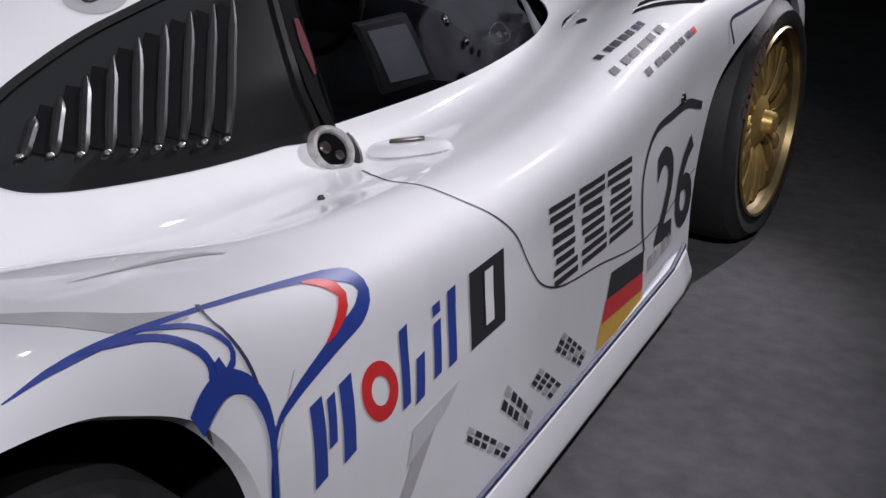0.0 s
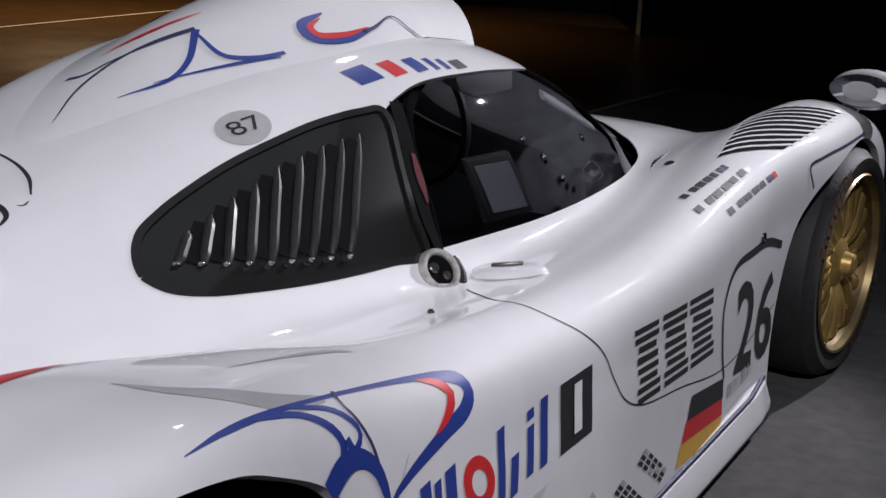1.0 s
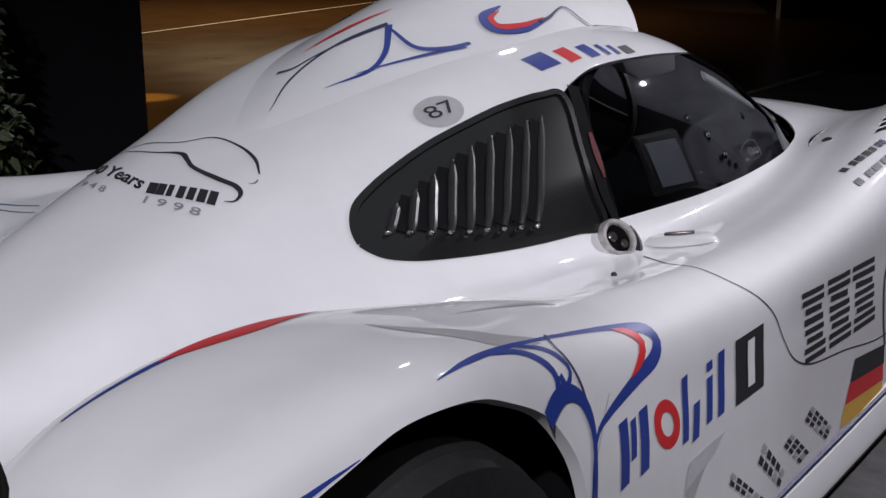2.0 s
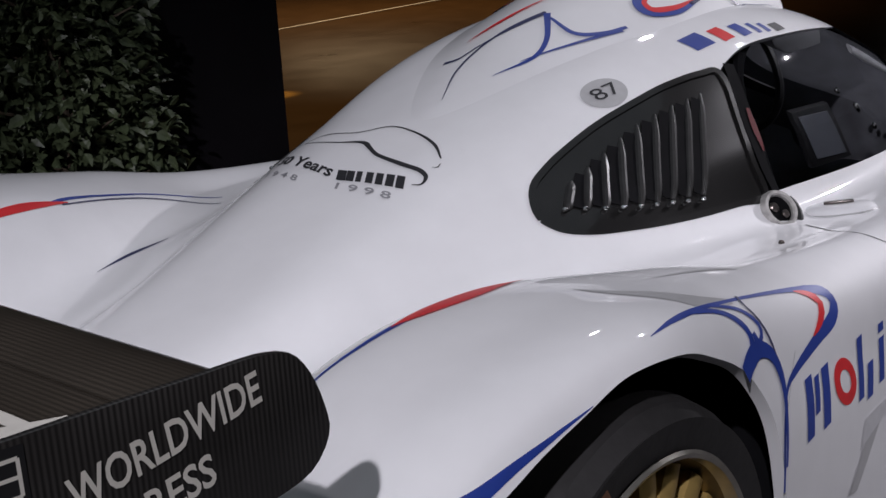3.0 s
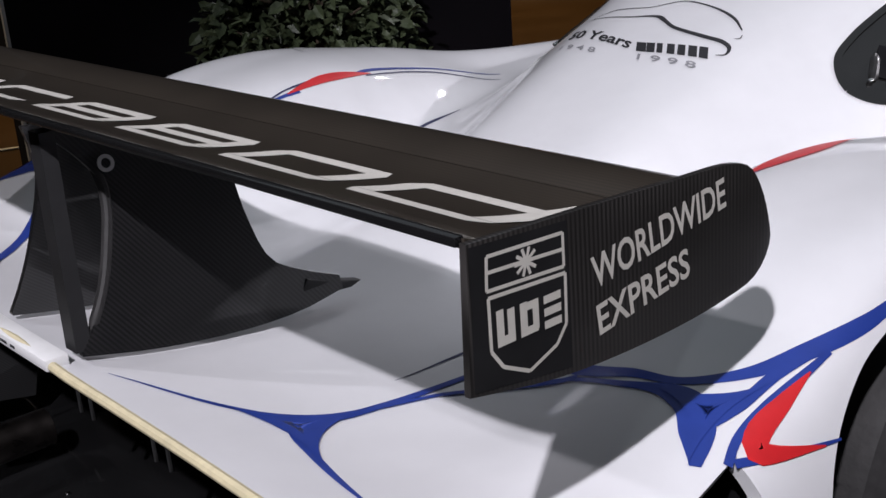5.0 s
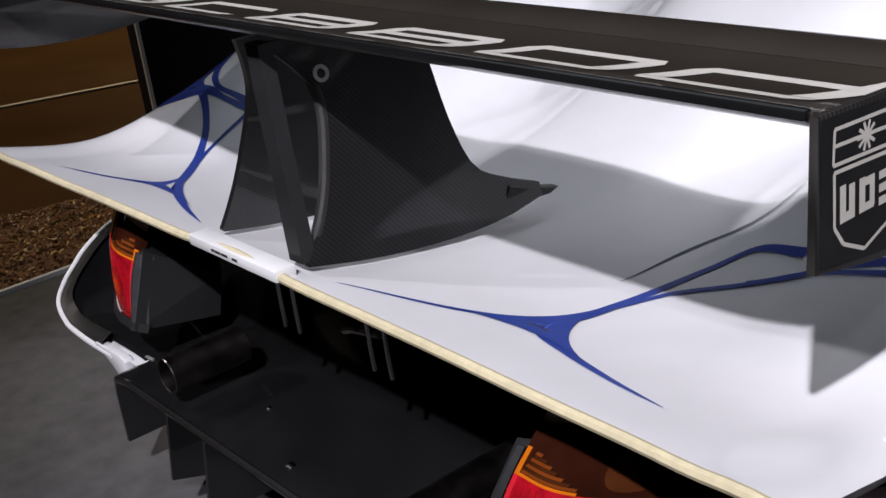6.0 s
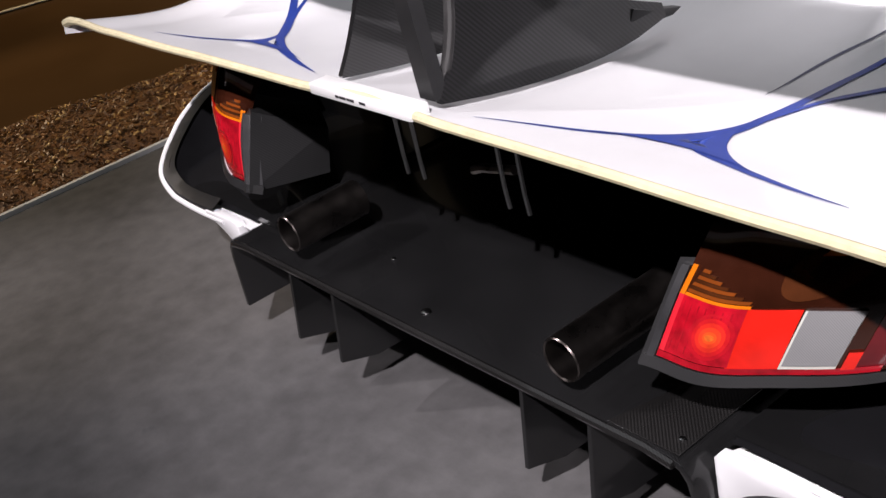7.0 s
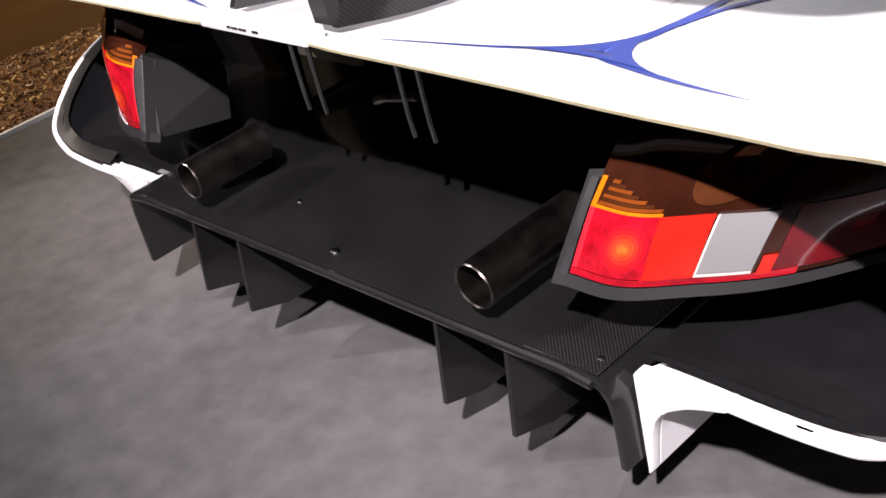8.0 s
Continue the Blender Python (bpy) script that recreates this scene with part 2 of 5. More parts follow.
def box(bm, lo, hi, bevel=0.0, m=None):
    size = [b - a for a, b in zip(lo, hi)]
    mid = [(a + b) / 2 for a, b in zip(lo, hi)]
    made = bmesh.ops.create_cube(bm, size=1, matrix=(m or Matrix()) @ Matrix.Translation(mid) @ Matrix.Diagonal((*size, 1)))
    if bevel:
        edges = {e for v in made["verts"] for e in v.link_edges}
        bmesh.ops.bevel(bm, geom=list(edges), offset=bevel, segments=2, affect="EDGES", profile=0.5)
    return bm


def plate(bm, outline, normal_axis, a, b, bevel=0.0):
    """A flat outline (2D points) extruded between a and b along an axis; the other two axes take the points in order."""
    def at3(p, w):
        q = [p[0], p[1]]
        q.insert("xyz".index(normal_axis), w)
        return q
    lo = [bm.verts.new(at3(p, a)) for p in outline]
    hi = [bm.verts.new(at3(p, b)) for p in outline]
    n = len(outline)
    faces = [bm.faces.new(lo[::-1]), bm.faces.new(hi)]
    faces += [bm.faces.new((lo[i], lo[(i + 1) % n], hi[(i + 1) % n], hi[i])) for i in range(n)]
    bmesh.ops.recalc_face_normals(bm, faces=faces)
    if bevel:
        rim = [e for f in faces[:2] for e in f.edges]
        bmesh.ops.bevel(bm, geom=rim, offset=bevel, segments=2, affect="EDGES", profile=0.5)
    return bm


def tube(bm, points, radius, sides=10, closed_ends=True):
    """A round bar through the points; radius: a number or one for each point."""
    pts = [Vector(p) for p in points]
    radii = radius if isinstance(radius, (list, tuple)) else [radius] * len(pts)
    rings = []
    side = None
    for i, p in enumerate(pts):
        d = (pts[min(i + 1, len(pts) - 1)] - pts[max(i - 1, 0)]).normalized()
        side = d.orthogonal().normalized() if side is None else (side - d * side.dot(d)).normalized()
        up = d.cross(side)
        rings.append([bm.verts.new(p + radii[i] * (math.cos(a) * side + math.sin(a) * up))
                      for a in (2 * math.pi * k / sides for k in range(sides))])
    for r, s in zip(rings, rings[1:]):
        for k in range(sides):
            bm.faces.new((r[k], r[(k + 1) % sides], s[(k + 1) % sides], s[k]))
    if closed_ends:
        bm.faces.new(rings[0][::-1]), bm.faces.new(rings[-1])
    return bm


def lathe(bm, profile, steps=48, axis="x", m=None, closed=False):
    """Turn (along, radius) points round an axis."""
    rings = []
    for k in range(steps):
        a = 2 * math.pi * k / steps
        ring = []
        for s, r in profile:
            p = Vector((s, r * math.cos(a), r * math.sin(a))) if axis == "x" else Vector((r * math.cos(a), s, r * math.sin(a)))
            if axis == "z":
                p = Vector((r * math.cos(a), r * math.sin(a), s))
            ring.append(bm.verts.new(m @ p if m else p))
        rings.append(ring)
    n = len(profile)
    for k in range(steps):
        a, b = rings[k], rings[(k + 1) % steps]
        for i in range(n if closed else n - 1):
            bm.faces.new((a[i], a[(i + 1) % n], b[(i + 1) % n], b[i]))
    bmesh.ops.recalc_face_normals(bm, faces=bm.faces[:])
    return bm


def spline(points, n):
    """n points on a Catmull-Rom curve through tuples of any length."""
    pts = np.array(points, float)
    d = np.r_[0, np.cumsum(np.maximum(np.linalg.norm(np.diff(pts, axis=0), axis=1), 1e-6) ** 0.5)]
    return hermite(d, pts, np.linspace(0, d[-1], n))


def hermite(s, pts, at):
    """Cubic interpolation of rows pts at knots s, with finite-difference slopes."""
    s, pts = np.asarray(s, float), np.asarray(pts, float)
    slope = np.zeros_like(pts)
    h = np.diff(s)
    sec = np.diff(pts, axis=0) / h[:, None]
    slope[0], slope[-1] = sec[0], sec[-1]
    if len(s) > 2:
        slope[1:-1] = (sec[:-1] * h[1:, None] + sec[1:] * h[:-1, None]) / (h[1:] + h[:-1])[:, None]
    i = np.clip(np.searchsorted(s, at, side="right") - 1, 0, len(s) - 2)
    u = ((at - s[i]) / h[i])[:, None]
    hh = h[i][:, None]
    return ((2 * u**3 - 3 * u**2 + 1) * pts[i] + (u**3 - 2 * u**2 + u) * hh * slope[i]
            + (-2 * u**3 + 3 * u**2) * pts[i + 1] + (u**3 - u**2) * hh * slope[i + 1])
# ---- the car's shell: long lines (y, x, z) from tail to nose, lofted across ----
CENTRE = [(-1.01, 0, 0.62), (-0.93, 0, 0.597), (-0.772, 0, 0.57), (-0.541, 0, 0.546), (-0.264, 0, 0.58), (0.011, 0, 0.665), (0.284, 0, 0.765), (0.558, 0, 0.857), (0.832, 0, 0.954), (1.11, 0, 1.01), (1.38, 0, 1.03), (1.66, 0, 0.999), (1.94, 0, 0.915), (2.29, 0, 0.777), (2.8, 0, 0.678), (3.3, 0, 0.591), (3.75, 0, 0.438)]
ROOF = [(-1.01, 0.148, 0.612), (-0.778, 0.149, 0.568), (-0.546, 0.144, 0.544), (-0.269, 0.148, 0.571), (0.006, 0.178, 0.65), (0.279, 0.209, 0.745), (0.551, 0.258, 0.828), (0.824, 0.317, 0.915), (1.1, 0.356, 0.965), (1.37, 0.377, 0.983), (1.65, 0.379, 0.955), (1.93, 0.372, 0.876), (2.29, 0.295, 0.756), (2.8, 0.2, 0.671), (3.3, 0.2, 0.584), (3.75, 0.2, 0.436)]
FLANK = [(-1.01, 0.296, 0.611), (-0.784, 0.295, 0.565), (-0.551, 0.269, 0.542), (-0.273, 0.251, 0.547), (0.002, 0.288, 0.592), (0.275, 0.356, 0.665), (0.547, 0.423, 0.729), (0.821, 0.482, 0.765), (1.1, 0.521, 0.778), (1.37, 0.542, 0.782), (1.65, 0.535, 0.787), (1.93, 0.509, 0.759), (2.29, 0.409, 0.704), (2.8, 0.3, 0.661), (3.3, 0.3, 0.574), (3.75, 0.3, 0.426)]
BELT = [(-1.01, 0.443, 0.61), (-0.79, 0.441, 0.563), (-0.557, 0.413, 0.545), (-0.279, 0.383, 0.559), (-0.004, 0.418, 0.605), (0.271, 0.466, 0.627), (0.546, 0.534, 0.64), (0.821, 0.582, 0.635), (1.1, 0.612, 0.629), (1.38, 0.624, 0.638), (1.65, 0.617, 0.652), (1.93, 0.573, 0.671), (2.22, 0.505, 0.669), (2.8, 0.42, 0.655), (3.3, 0.42, 0.568), (3.75, 0.4, 0.415)]
INNER = [(-1.01, 0.611, 0.608), (-0.796, 0.607, 0.564), (-0.565, 0.586, 0.567), (-0.291, 0.57, 0.712), (-0.015, 0.575, 0.743), (0.263, 0.61, 0.702), (0.539, 0.663, 0.646), (0.816, 0.702, 0.638), (1.09, 0.723, 0.633), (1.37, 0.72, 0.635), (1.65, 0.7, 0.65), (1.92, 0.66, 0.675), (2.21, 0.62, 0.7), (2.5, 0.6, 0.71), (2.8, 0.6, 0.7), (3.3, 0.6, 0.62), (3.75, 0.58, 0.4)]
CREST = [(-1.01, 0.788, 0.611), (-0.804, 0.783, 0.576), (-0.574, 0.759, 0.634), (-0.3, 0.743, 0.739), (-0.023, 0.752, 0.769), (0.255, 0.763, 0.739), (0.534, 0.774, 0.682), (0.812, 0.795, 0.65), (1.09, 0.806, 0.632), (1.37, 0.81, 0.637), (1.64, 0.805, 0.655), (1.92, 0.785, 0.7), (2.21, 0.77, 0.755), (2.5, 0.77, 0.788), (2.8, 0.77, 0.795), (3.3, 0.77, 0.69), (3.75, 0.7, 0.4)]
SHOULDER = [(-1.01, 0.911, 0.61), (-0.809, 0.91, 0.575), (-0.579, 0.903, 0.624), (-0.305, 0.903, 0.726), (-0.029, 0.909, 0.751), (0.251, 0.887, 0.705), (0.531, 0.88, 0.643), (0.81, 0.873, 0.599), (1.09, 0.879, 0.581), (1.36, 0.885, 0.585), (1.64, 0.88, 0.6), (1.92, 0.875, 0.64), (2.21, 0.885, 0.7), (2.5, 0.932, 0.735), (2.8, 0.942, 0.745), (3.3, 0.912, 0.63), (3.75, 0.76, 0.38)]
SIDE = [(-1.01, 0.925, 0.36), (-0.806, 0.954, 0.449), (-0.578, 0.956, 0.512), (-0.304, 0.954, 0.604), (-0.027, 0.958, 0.613), (0.253, 0.937, 0.585), (0.533, 0.916, 0.521), (0.813, 0.899, 0.474), (1.09, 0.902, 0.465), (1.37, 0.904, 0.46), (1.64, 0.902, 0.47), (1.92, 0.898, 0.49), (2.21, 0.905, 0.53), (2.5, 0.971, 0.56), (2.8, 0.981, 0.57), (3.3, 0.946, 0.46), (3.75, 0.78, 0.32)]
LOWER = [(-1.01, 0.84, 0.262), (-0.801, 0.934, 0.302), (-0.572, 0.95, 0.355), (-0.297, 0.957, 0.401), (-0.02, 0.956, 0.391), (0.259, 0.949, 0.363), (0.539, 0.928, 0.336), (0.818, 0.912, 0.29), (1.09, 0.914, 0.26), (1.37, 0.914, 0.25), (1.65, 0.91, 0.24), (1.92, 0.905, 0.24), (2.21, 0.902, 0.25), (2.5, 0.96, 0.26), (2.8, 0.97, 0.26), (3.3, 0.93, 0.24), (3.75, 0.75, 0.2)]
SILL = [(-1.01, 0.512, 0.242), (-0.787, 0.646, 0.245), (-0.564, 0.854, 0.208), (-0.289, 0.927, 0.198), (-0.012, 0.925, 0.15), (0.266, 0.925, 0.13), (0.544, 0.92, 0.12), (0.821, 0.92, 0.11), (1.1, 0.92, 0.1), (1.38, 0.92, 0.1), (1.65, 0.915, 0.1), (1.93, 0.91, 0.1), (2.22, 0.905, 0.1), (2.5, 0.93, 0.11), (2.8, 0.94, 0.11), (3.3, 0.9, 0.12), (3.75, 0.7, 0.14)]
LINES = (CENTRE, ROOF, FLANK, BELT, INNER, CREST, SHOULDER, SIDE, LOWER, SILL)
SEG, STEP = 15, 0.0125  # cells between two lines, and along the car
NU = SEG * (len(LINES) - 1) + 1
YS = np.arange(CENTRE[0][0], 3.751, STEP)


def shell_grid():
    lines = [hermite([p[0] for p in L], [p[1:] for p in L], YS) for L in LINES]
    grid = np.zeros((len(YS), NU, 3))
    for j in range(len(YS)):
        sec = np.array([L[j] for L in lines])
        full = np.vstack([sec[:0:-1] * (-1, 1), sec])  # mirrored for a level middle
        d = np.r_[0, np.cumsum(np.linalg.norm(np.diff(full, axis=0), axis=1) ** 0.7)]
        at = np.interp(np.arange(NU) / SEG, np.arange(len(sec)), d[len(sec) - 1:])
        grid[j, :, 1] = YS[j]
        grid[j][:, [0, 2]] = hermite(d, full, at)
        grid[j, 0, 0] = 0
    lip = np.clip((-0.9 - grid[..., 1]) / .11, 0, 1) ** 2  # the deck's corners sweep back into points
    corner = np.abs(grid[..., 0] / .92) ** 6 * (np.arange(NU) <= 6 * SEG)
    grid[..., 1] -= .035 * lip * corner
    grid[..., 2] += .012 * lip * corner
    grid[..., 0] += .015 * lip * corner
    return grid


GRID = shell_grid()


# ---- roof air intake: a rising hump with an open mouth towards the nose ----
INTAKE = [(.52, .05, -.004), (.66, .11, .008), (.82, .17, .032), (1.0, .215, .06), (1.2, .25, .085), (1.45, .275, .1), (1.66, .28, .105)]  # y, half width, height


def intake_grid(rows=90, cols=49):
    ys = np.linspace(INTAKE[0][0], INTAKE[-1][0], rows)
    wh = hermite([p[0] for p in INTAKE], [p[1:] for p in INTAKE], ys)
    grid = np.zeros((rows, cols, 3))
    for j, (y, (w, h)) in enumerate(zip(ys, wh)):
        f = (y - YS[0]) / STEP
        i = int(f)
        row = GRID[i] * (1 - f + i) + GRID[i + 1] * (f - i)
        sharp = min(1, max(0, (y - .95) / .5))  # soft flanks at the tail, steep ones at the mouth
        for k, a in enumerate(np.linspace(-1, 1, cols)):
            u = np.sin(a * np.pi / 2)
            x = w * u * (1.25 - .25 * sharp)
            base = np.interp(abs(x), row[:60, 0], row[:60, 2])
            edge = (1 - u * u) ** 2 * (1 - sharp) + (1 - abs(u) ** 3.2) * sharp
            grid[j, k] = x, y + .1 * max(0, (y - 1.25) / .41) ** 2 * edge, base + h * edge - .004 * (1 - edge)
    return grid


INTAKE_GRID = intake_grid()

# ---- cut the shell into panels: wheel arches, windows, open tail ----
ARCH_REAR = spline([(.297, .1), (.297, .34), (.279, .436), (.238, .563), (.178, .64), (.09, .69), (.035, .713), (-.04, .727), (-.12, .73), (-.2, .716), (-.32, .688), (-.43, .645), (-.506, .568), (-.535, .45), (-.54, .1)], 160)
ARCH_FRONT = spline([(3.16, .1), (3.15, .35), (3.08, .52), (2.96, .65), (2.8, .705), (2.65, .7), (2.5, .665), (2.37, .61), (2.27, .52), (2.225, .4), (2.21, .25), (2.21, .1)], 160)
LOUVRE_LOOP = spline([(.460, .722), (.464, .714), (.476, .705), (.515, .696), (.61, .688), (.76, .68), (.9, .677), (1.0, .676), (1.005, .75), (1.035, .823), (1.07, .912), (1.02, .915), (.945, .908), (.872, .896), (.73, .86), (.622, .822), (.554, .795), (.507, .773), (.482, .754), (.466, .735), (.460, .722)], 240)
WINDOW_LOOP = np.array([*spline([(1.0, .676), (1.2, .673), (1.4, .67), (1.73, .672), (2.0, .674), (2.25, .674), (2.36, .69), (2.5, .735)], 90), (2.62, .77), (2.62, 1.2), (1.74, 1.2),
                        *spline([(1.74, .935), (1.6, .948), (1.43, .957), (1.22, .952), (1.12, .93), (1.07, .912)], 60), (1.035, .823), (1.005, .75)])


def inside(poly, y, z):
    yy, zz = poly[:, 0], poly[:, 1]
    y2, z2 = np.roll(yy, -1), np.roll(zz, -1)
    cross = (zz > z) != (z2 > z)
    at = (y2 - yy) * (z - zz) / np.where(z2 == zz, 1e-9, z2 - zz) + yy
    return bool((cross & (y < at)).sum() % 2)


def dense(poly, step=.003):
    out = []
    for a, b in zip(poly, np.roll(poly, -1, axis=0)):
        n = max(1, int(np.hypot(*(b - a)) / step))
        out += [a + (b - a) * i / n for i in range(n)]
    return np.array(out)


OUTLINES = {"window": dense(WINDOW_LOOP), "louvre": dense(LOUVRE_LOOP), "rear": dense(ARCH_REAR), "front": dense(ARCH_FRONT)}
TAIL_EDGE = dense(np.array([(-.9725, .2), (-.9725, .245), *spline([(-.9725, .25), (-.962, .28), (-.93, .305), (-.86, .345), (-.795, .372), (-.72, .397), (-.66, .43), (-.635, .48), (-.625, .53), (-.62, .57)], 60), (-.64, .66), (-1.3, .66), (-1.3, .2)]))
OUTLINES["tail"] = TAIL_EDGE


def label_of(p, k):
    y, z = p[1], p[2]
    if p[0] > .6 and k > 5 * SEG and (inside(ARCH_REAR, y, z) or inside(ARCH_FRONT, y, z)):
        return "rear" if y < 1 else "front"
    if k >= 6 * SEG and (inside(TAIL_EDGE, y, z) or (y < -.65 and z > .5)):
        return "tail"
    if k < 3.6 * SEG and inside(WINDOW_LOOP, y, z):
        return "window"
    if .16 < p[0] and k < 3.6 * SEG and inside(LOUVRE_LOOP, y, z):
        return "louvre"
    return "shell"


def snap(j, k, near):
    """Move a border point of the grid along the surface onto the true outline."""
    p = GRID[j, k]
    for tag in ("rear", "front", "tail", "louvre", "window"):
        if tag in near:
            if tag == "tail" and k <= 6 * SEG:
                return p
            loop = OUTLINES[tag]
            q = loop[np.argmin(((loop - p[1:]) ** 2).sum(1))]
            move = q - p[1:]
            if np.hypot(*move) > .03:
                return p
            dj, dk = (GRID[j + 1, k] - GRID[j - 1, k]) / 2, (GRID[j, k + 1] - GRID[j, k - 1]) / 2
            m = np.array([[dj[1], dk[1]], [dj[2], dk[2]]])
            if abs(np.linalg.det(m)) < 1e-7:
                return np.array([p[0], q[0], q[1]])
            a, b = np.clip(np.linalg.solve(m, move), -2.5, 2.5)
            return p + a * dj + b * dk
    return p


def cut_shell():
    nv, nu = GRID.shape[:2]
    mid = (GRID[:-1, :-1] + GRID[1:, :-1] + GRID[1:, 1:] + GRID[:-1, 1:]) / 4
    tags = [[label_of(mid[j, k], k) for k in range(nu - 1)] for j in range(nv - 1)]
    pts = GRID.copy()
    for j in range(1, nv - 1):
        for k in range(1, nu - 1):
            near = {tags[j][k], tags[j - 1][k], tags[j][k - 1], tags[j - 1][k - 1]}
            if len(near) > 1:
                pts[j, k] = snap(j, k, near)
    panels = {}
    for j in range(nv - 1):
        for k in range(nu - 1):
            panels.setdefault(tags[j][k], []).append((j, k))
    return pts, panels


PTS, PANELS = cut_shell()


def panel_mesh(cells, sides=(1, -1), lift=0.0, thick=0.0):
    bm = bmesh.new()
    made, made_back = {}, {}

    def vert(j, k, s):
        key = (j, k, 0 if k == 0 else s)
        if key not in made:
            x, y, z = PTS[j, k]
            made[key] = bm.verts.new((s * x, y, z))
        return made[key]
    for j, k in cells:
        for s in sides:
            f = [vert(j, k, s), vert(j, k + 1, s), vert(j + 1, k + 1, s), vert(j + 1, k, s)]
            bm.faces.new(f if s < 0 else f[::-1])
    bm.normal_update()
    if bm.faces and sum(f.normal.z for f in bm.faces) < 0:
        bmesh.ops.reverse_faces(bm, faces=bm.faces[:])
    if lift:
        bm.normal_update()
        moves = [(v, v.normal.copy()) for v in bm.verts]
        for v, n in moves:
            v.co += lift * n
    if thick:
        bm.normal_update()
        inward = {v: -v.normal.copy() for v in bm.verts if v.is_boundary}
        free = {v for (j, k, s), v in made.items() if k == NU - 1 or (j == 0 and k <= 6 * SEG) or (v.co.y < -.6 and k > 6 * SEG and v.co.z < .56)}  # ends with no turned-in rim
        for e in [e for e in bm.edges if e.is_boundary and not (e.verts[0] in free and e.verts[1] in free)]:
            for v in e.verts:
                if v not in made_back:
                    made_back[v] = bm.verts.new(v.co + thick * inward[v])
            a, b = e.verts
            bm.faces.new((a, b, made_back[b], made_back[a]))
        bmesh.ops.recalc_face_normals(bm, faces=bm.faces)
    return bm


car = thing("race_car", "white low racing car with blue and red swooshes", "race car")
shell = part("body_shell", panel_mesh(PANELS["shell"], thick=.02), WHITE, car, "glossy white bodywork", edge=50)
# dark second layer that hides the white back of the skin
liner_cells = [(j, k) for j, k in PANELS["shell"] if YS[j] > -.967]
part("inner_liner", panel_mesh(liner_cells, lift=-.014), DARK, car, "dark layer inside the bodywork", edge=0)
glass_ob = part("canopy_glass", panel_mesh(PANELS["window"]), GLASS, car, "dark tinted canopy glass", edge=0)
glass_ob.visible_shadow = False
for s in (1, -1):
    part("louvre_panel", panel_mesh(PANELS["louvre"], (s,), -.003), CARBON_L, car, "black carbon panel with upright cooling slots", edge=0)

# a tree of the whole skin, on which stripes, slots and fittings are laid
from mathutils.bvhtree import BVHTree
skin_v, skin_f = [], []
for s in (1, -1):
    base = len(skin_v)
    skin_v += [(s * x, y, z) for x, y, z in GRID.reshape(-1, 3)]
    nu = GRID.shape[1]
    for j in range(GRID.shape[0] - 1):
        for k in range(nu - 1):
            f = [base + j * nu + k, base + j * nu + k + 1, base + (j + 1) * nu + k + 1, base + (j + 1) * nu + k]
            skin_f.append(f if s < 0 else f[::-1])
base, nu = len(skin_v), INTAKE_GRID.shape[1]
skin_v += [tuple(p) for p in INTAKE_GRID.reshape(-1, 3)]
for j in range(INTAKE_GRID.shape[0] - 1):
    for k in range(nu - 1):
        skin_f.append([base + j * nu + k, base + j * nu + k + 1, base + (j + 1) * nu + k + 1, base + (j + 1) * nu + k])
SKIN_TREE = BVHTree.FromPolygons(skin_v, skin_f)


def on_skin(p, lift=.0012):
    co, n, *_ = SKIN_TREE.find_nearest(Vector(p))
    away = Vector((co.x, (co.y - .6) * .05, co.z - .35))
    if n.z < -.05 or (n.z < .08 and n.dot(away) < 0):
        n = -n
    return co + lift * n, n


def ribbon(name, points, widths, mat, lift=.0012, label="", mirror=False, cols=6, steps=None):
    """A tapered stripe laid on the skin along 3D points."""
    pts = [(-p[0], p[1], p[2]) if mirror else p for p in points]
    length = sum((Vector(a) - Vector(b)).length for a, b in zip(pts, pts[1:]))
    n = steps or max(6, int(length / .012))
    line = spline(pts, n)
    w = hermite(np.linspace(0, 1, len(widths)), np.array(widths)[:, None], np.linspace(0, 1, n))[:, 0]
    bm = bmesh.new()
    rows = []
    for i in range(n):
        co, nor = on_skin(tuple(line[i]), 0)
        d = Vector(line[min(i + 1, n - 1)]) - Vector(line[max(i - 1, 0)])
        side = nor.cross(d).normalized()
        rows.append([bm.verts.new(on_skin(co + side * float(w[i]) * (c / cols - .5), lift)[0]) for c in range(cols + 1)])
    for a, b in zip(rows, rows[1:]):
        for c in range(cols):
            bm.faces.new((a[c], a[c + 1], b[c + 1], b[c]))
    return part(name, bm, mat, shell, label, edge=0)


def patch(name, corners, mat, lift=.0012, n=(8, 8), label="", parent=None):
    """A four-cornered sheet laid on the skin: corners in order round it."""
    a, b, c, d = [Vector(p) for p in corners]
    bm = bmesh.new()
    rows = [[bm.verts.new(on_skin((a.lerp(b, i / n[0])).lerp(d.lerp(c, i / n[0]), j / n[1]), lift)[0]) for i in range(n[0] + 1)] for j in range(n[1] + 1)]
    for r, q in zip(rows, rows[1:]):
        for i in range(n[0]):
            bm.faces.new((r[i], r[i + 1], q[i + 1], q[i]))
    return part(name, bm, mat, parent or shell, label, edge=0)


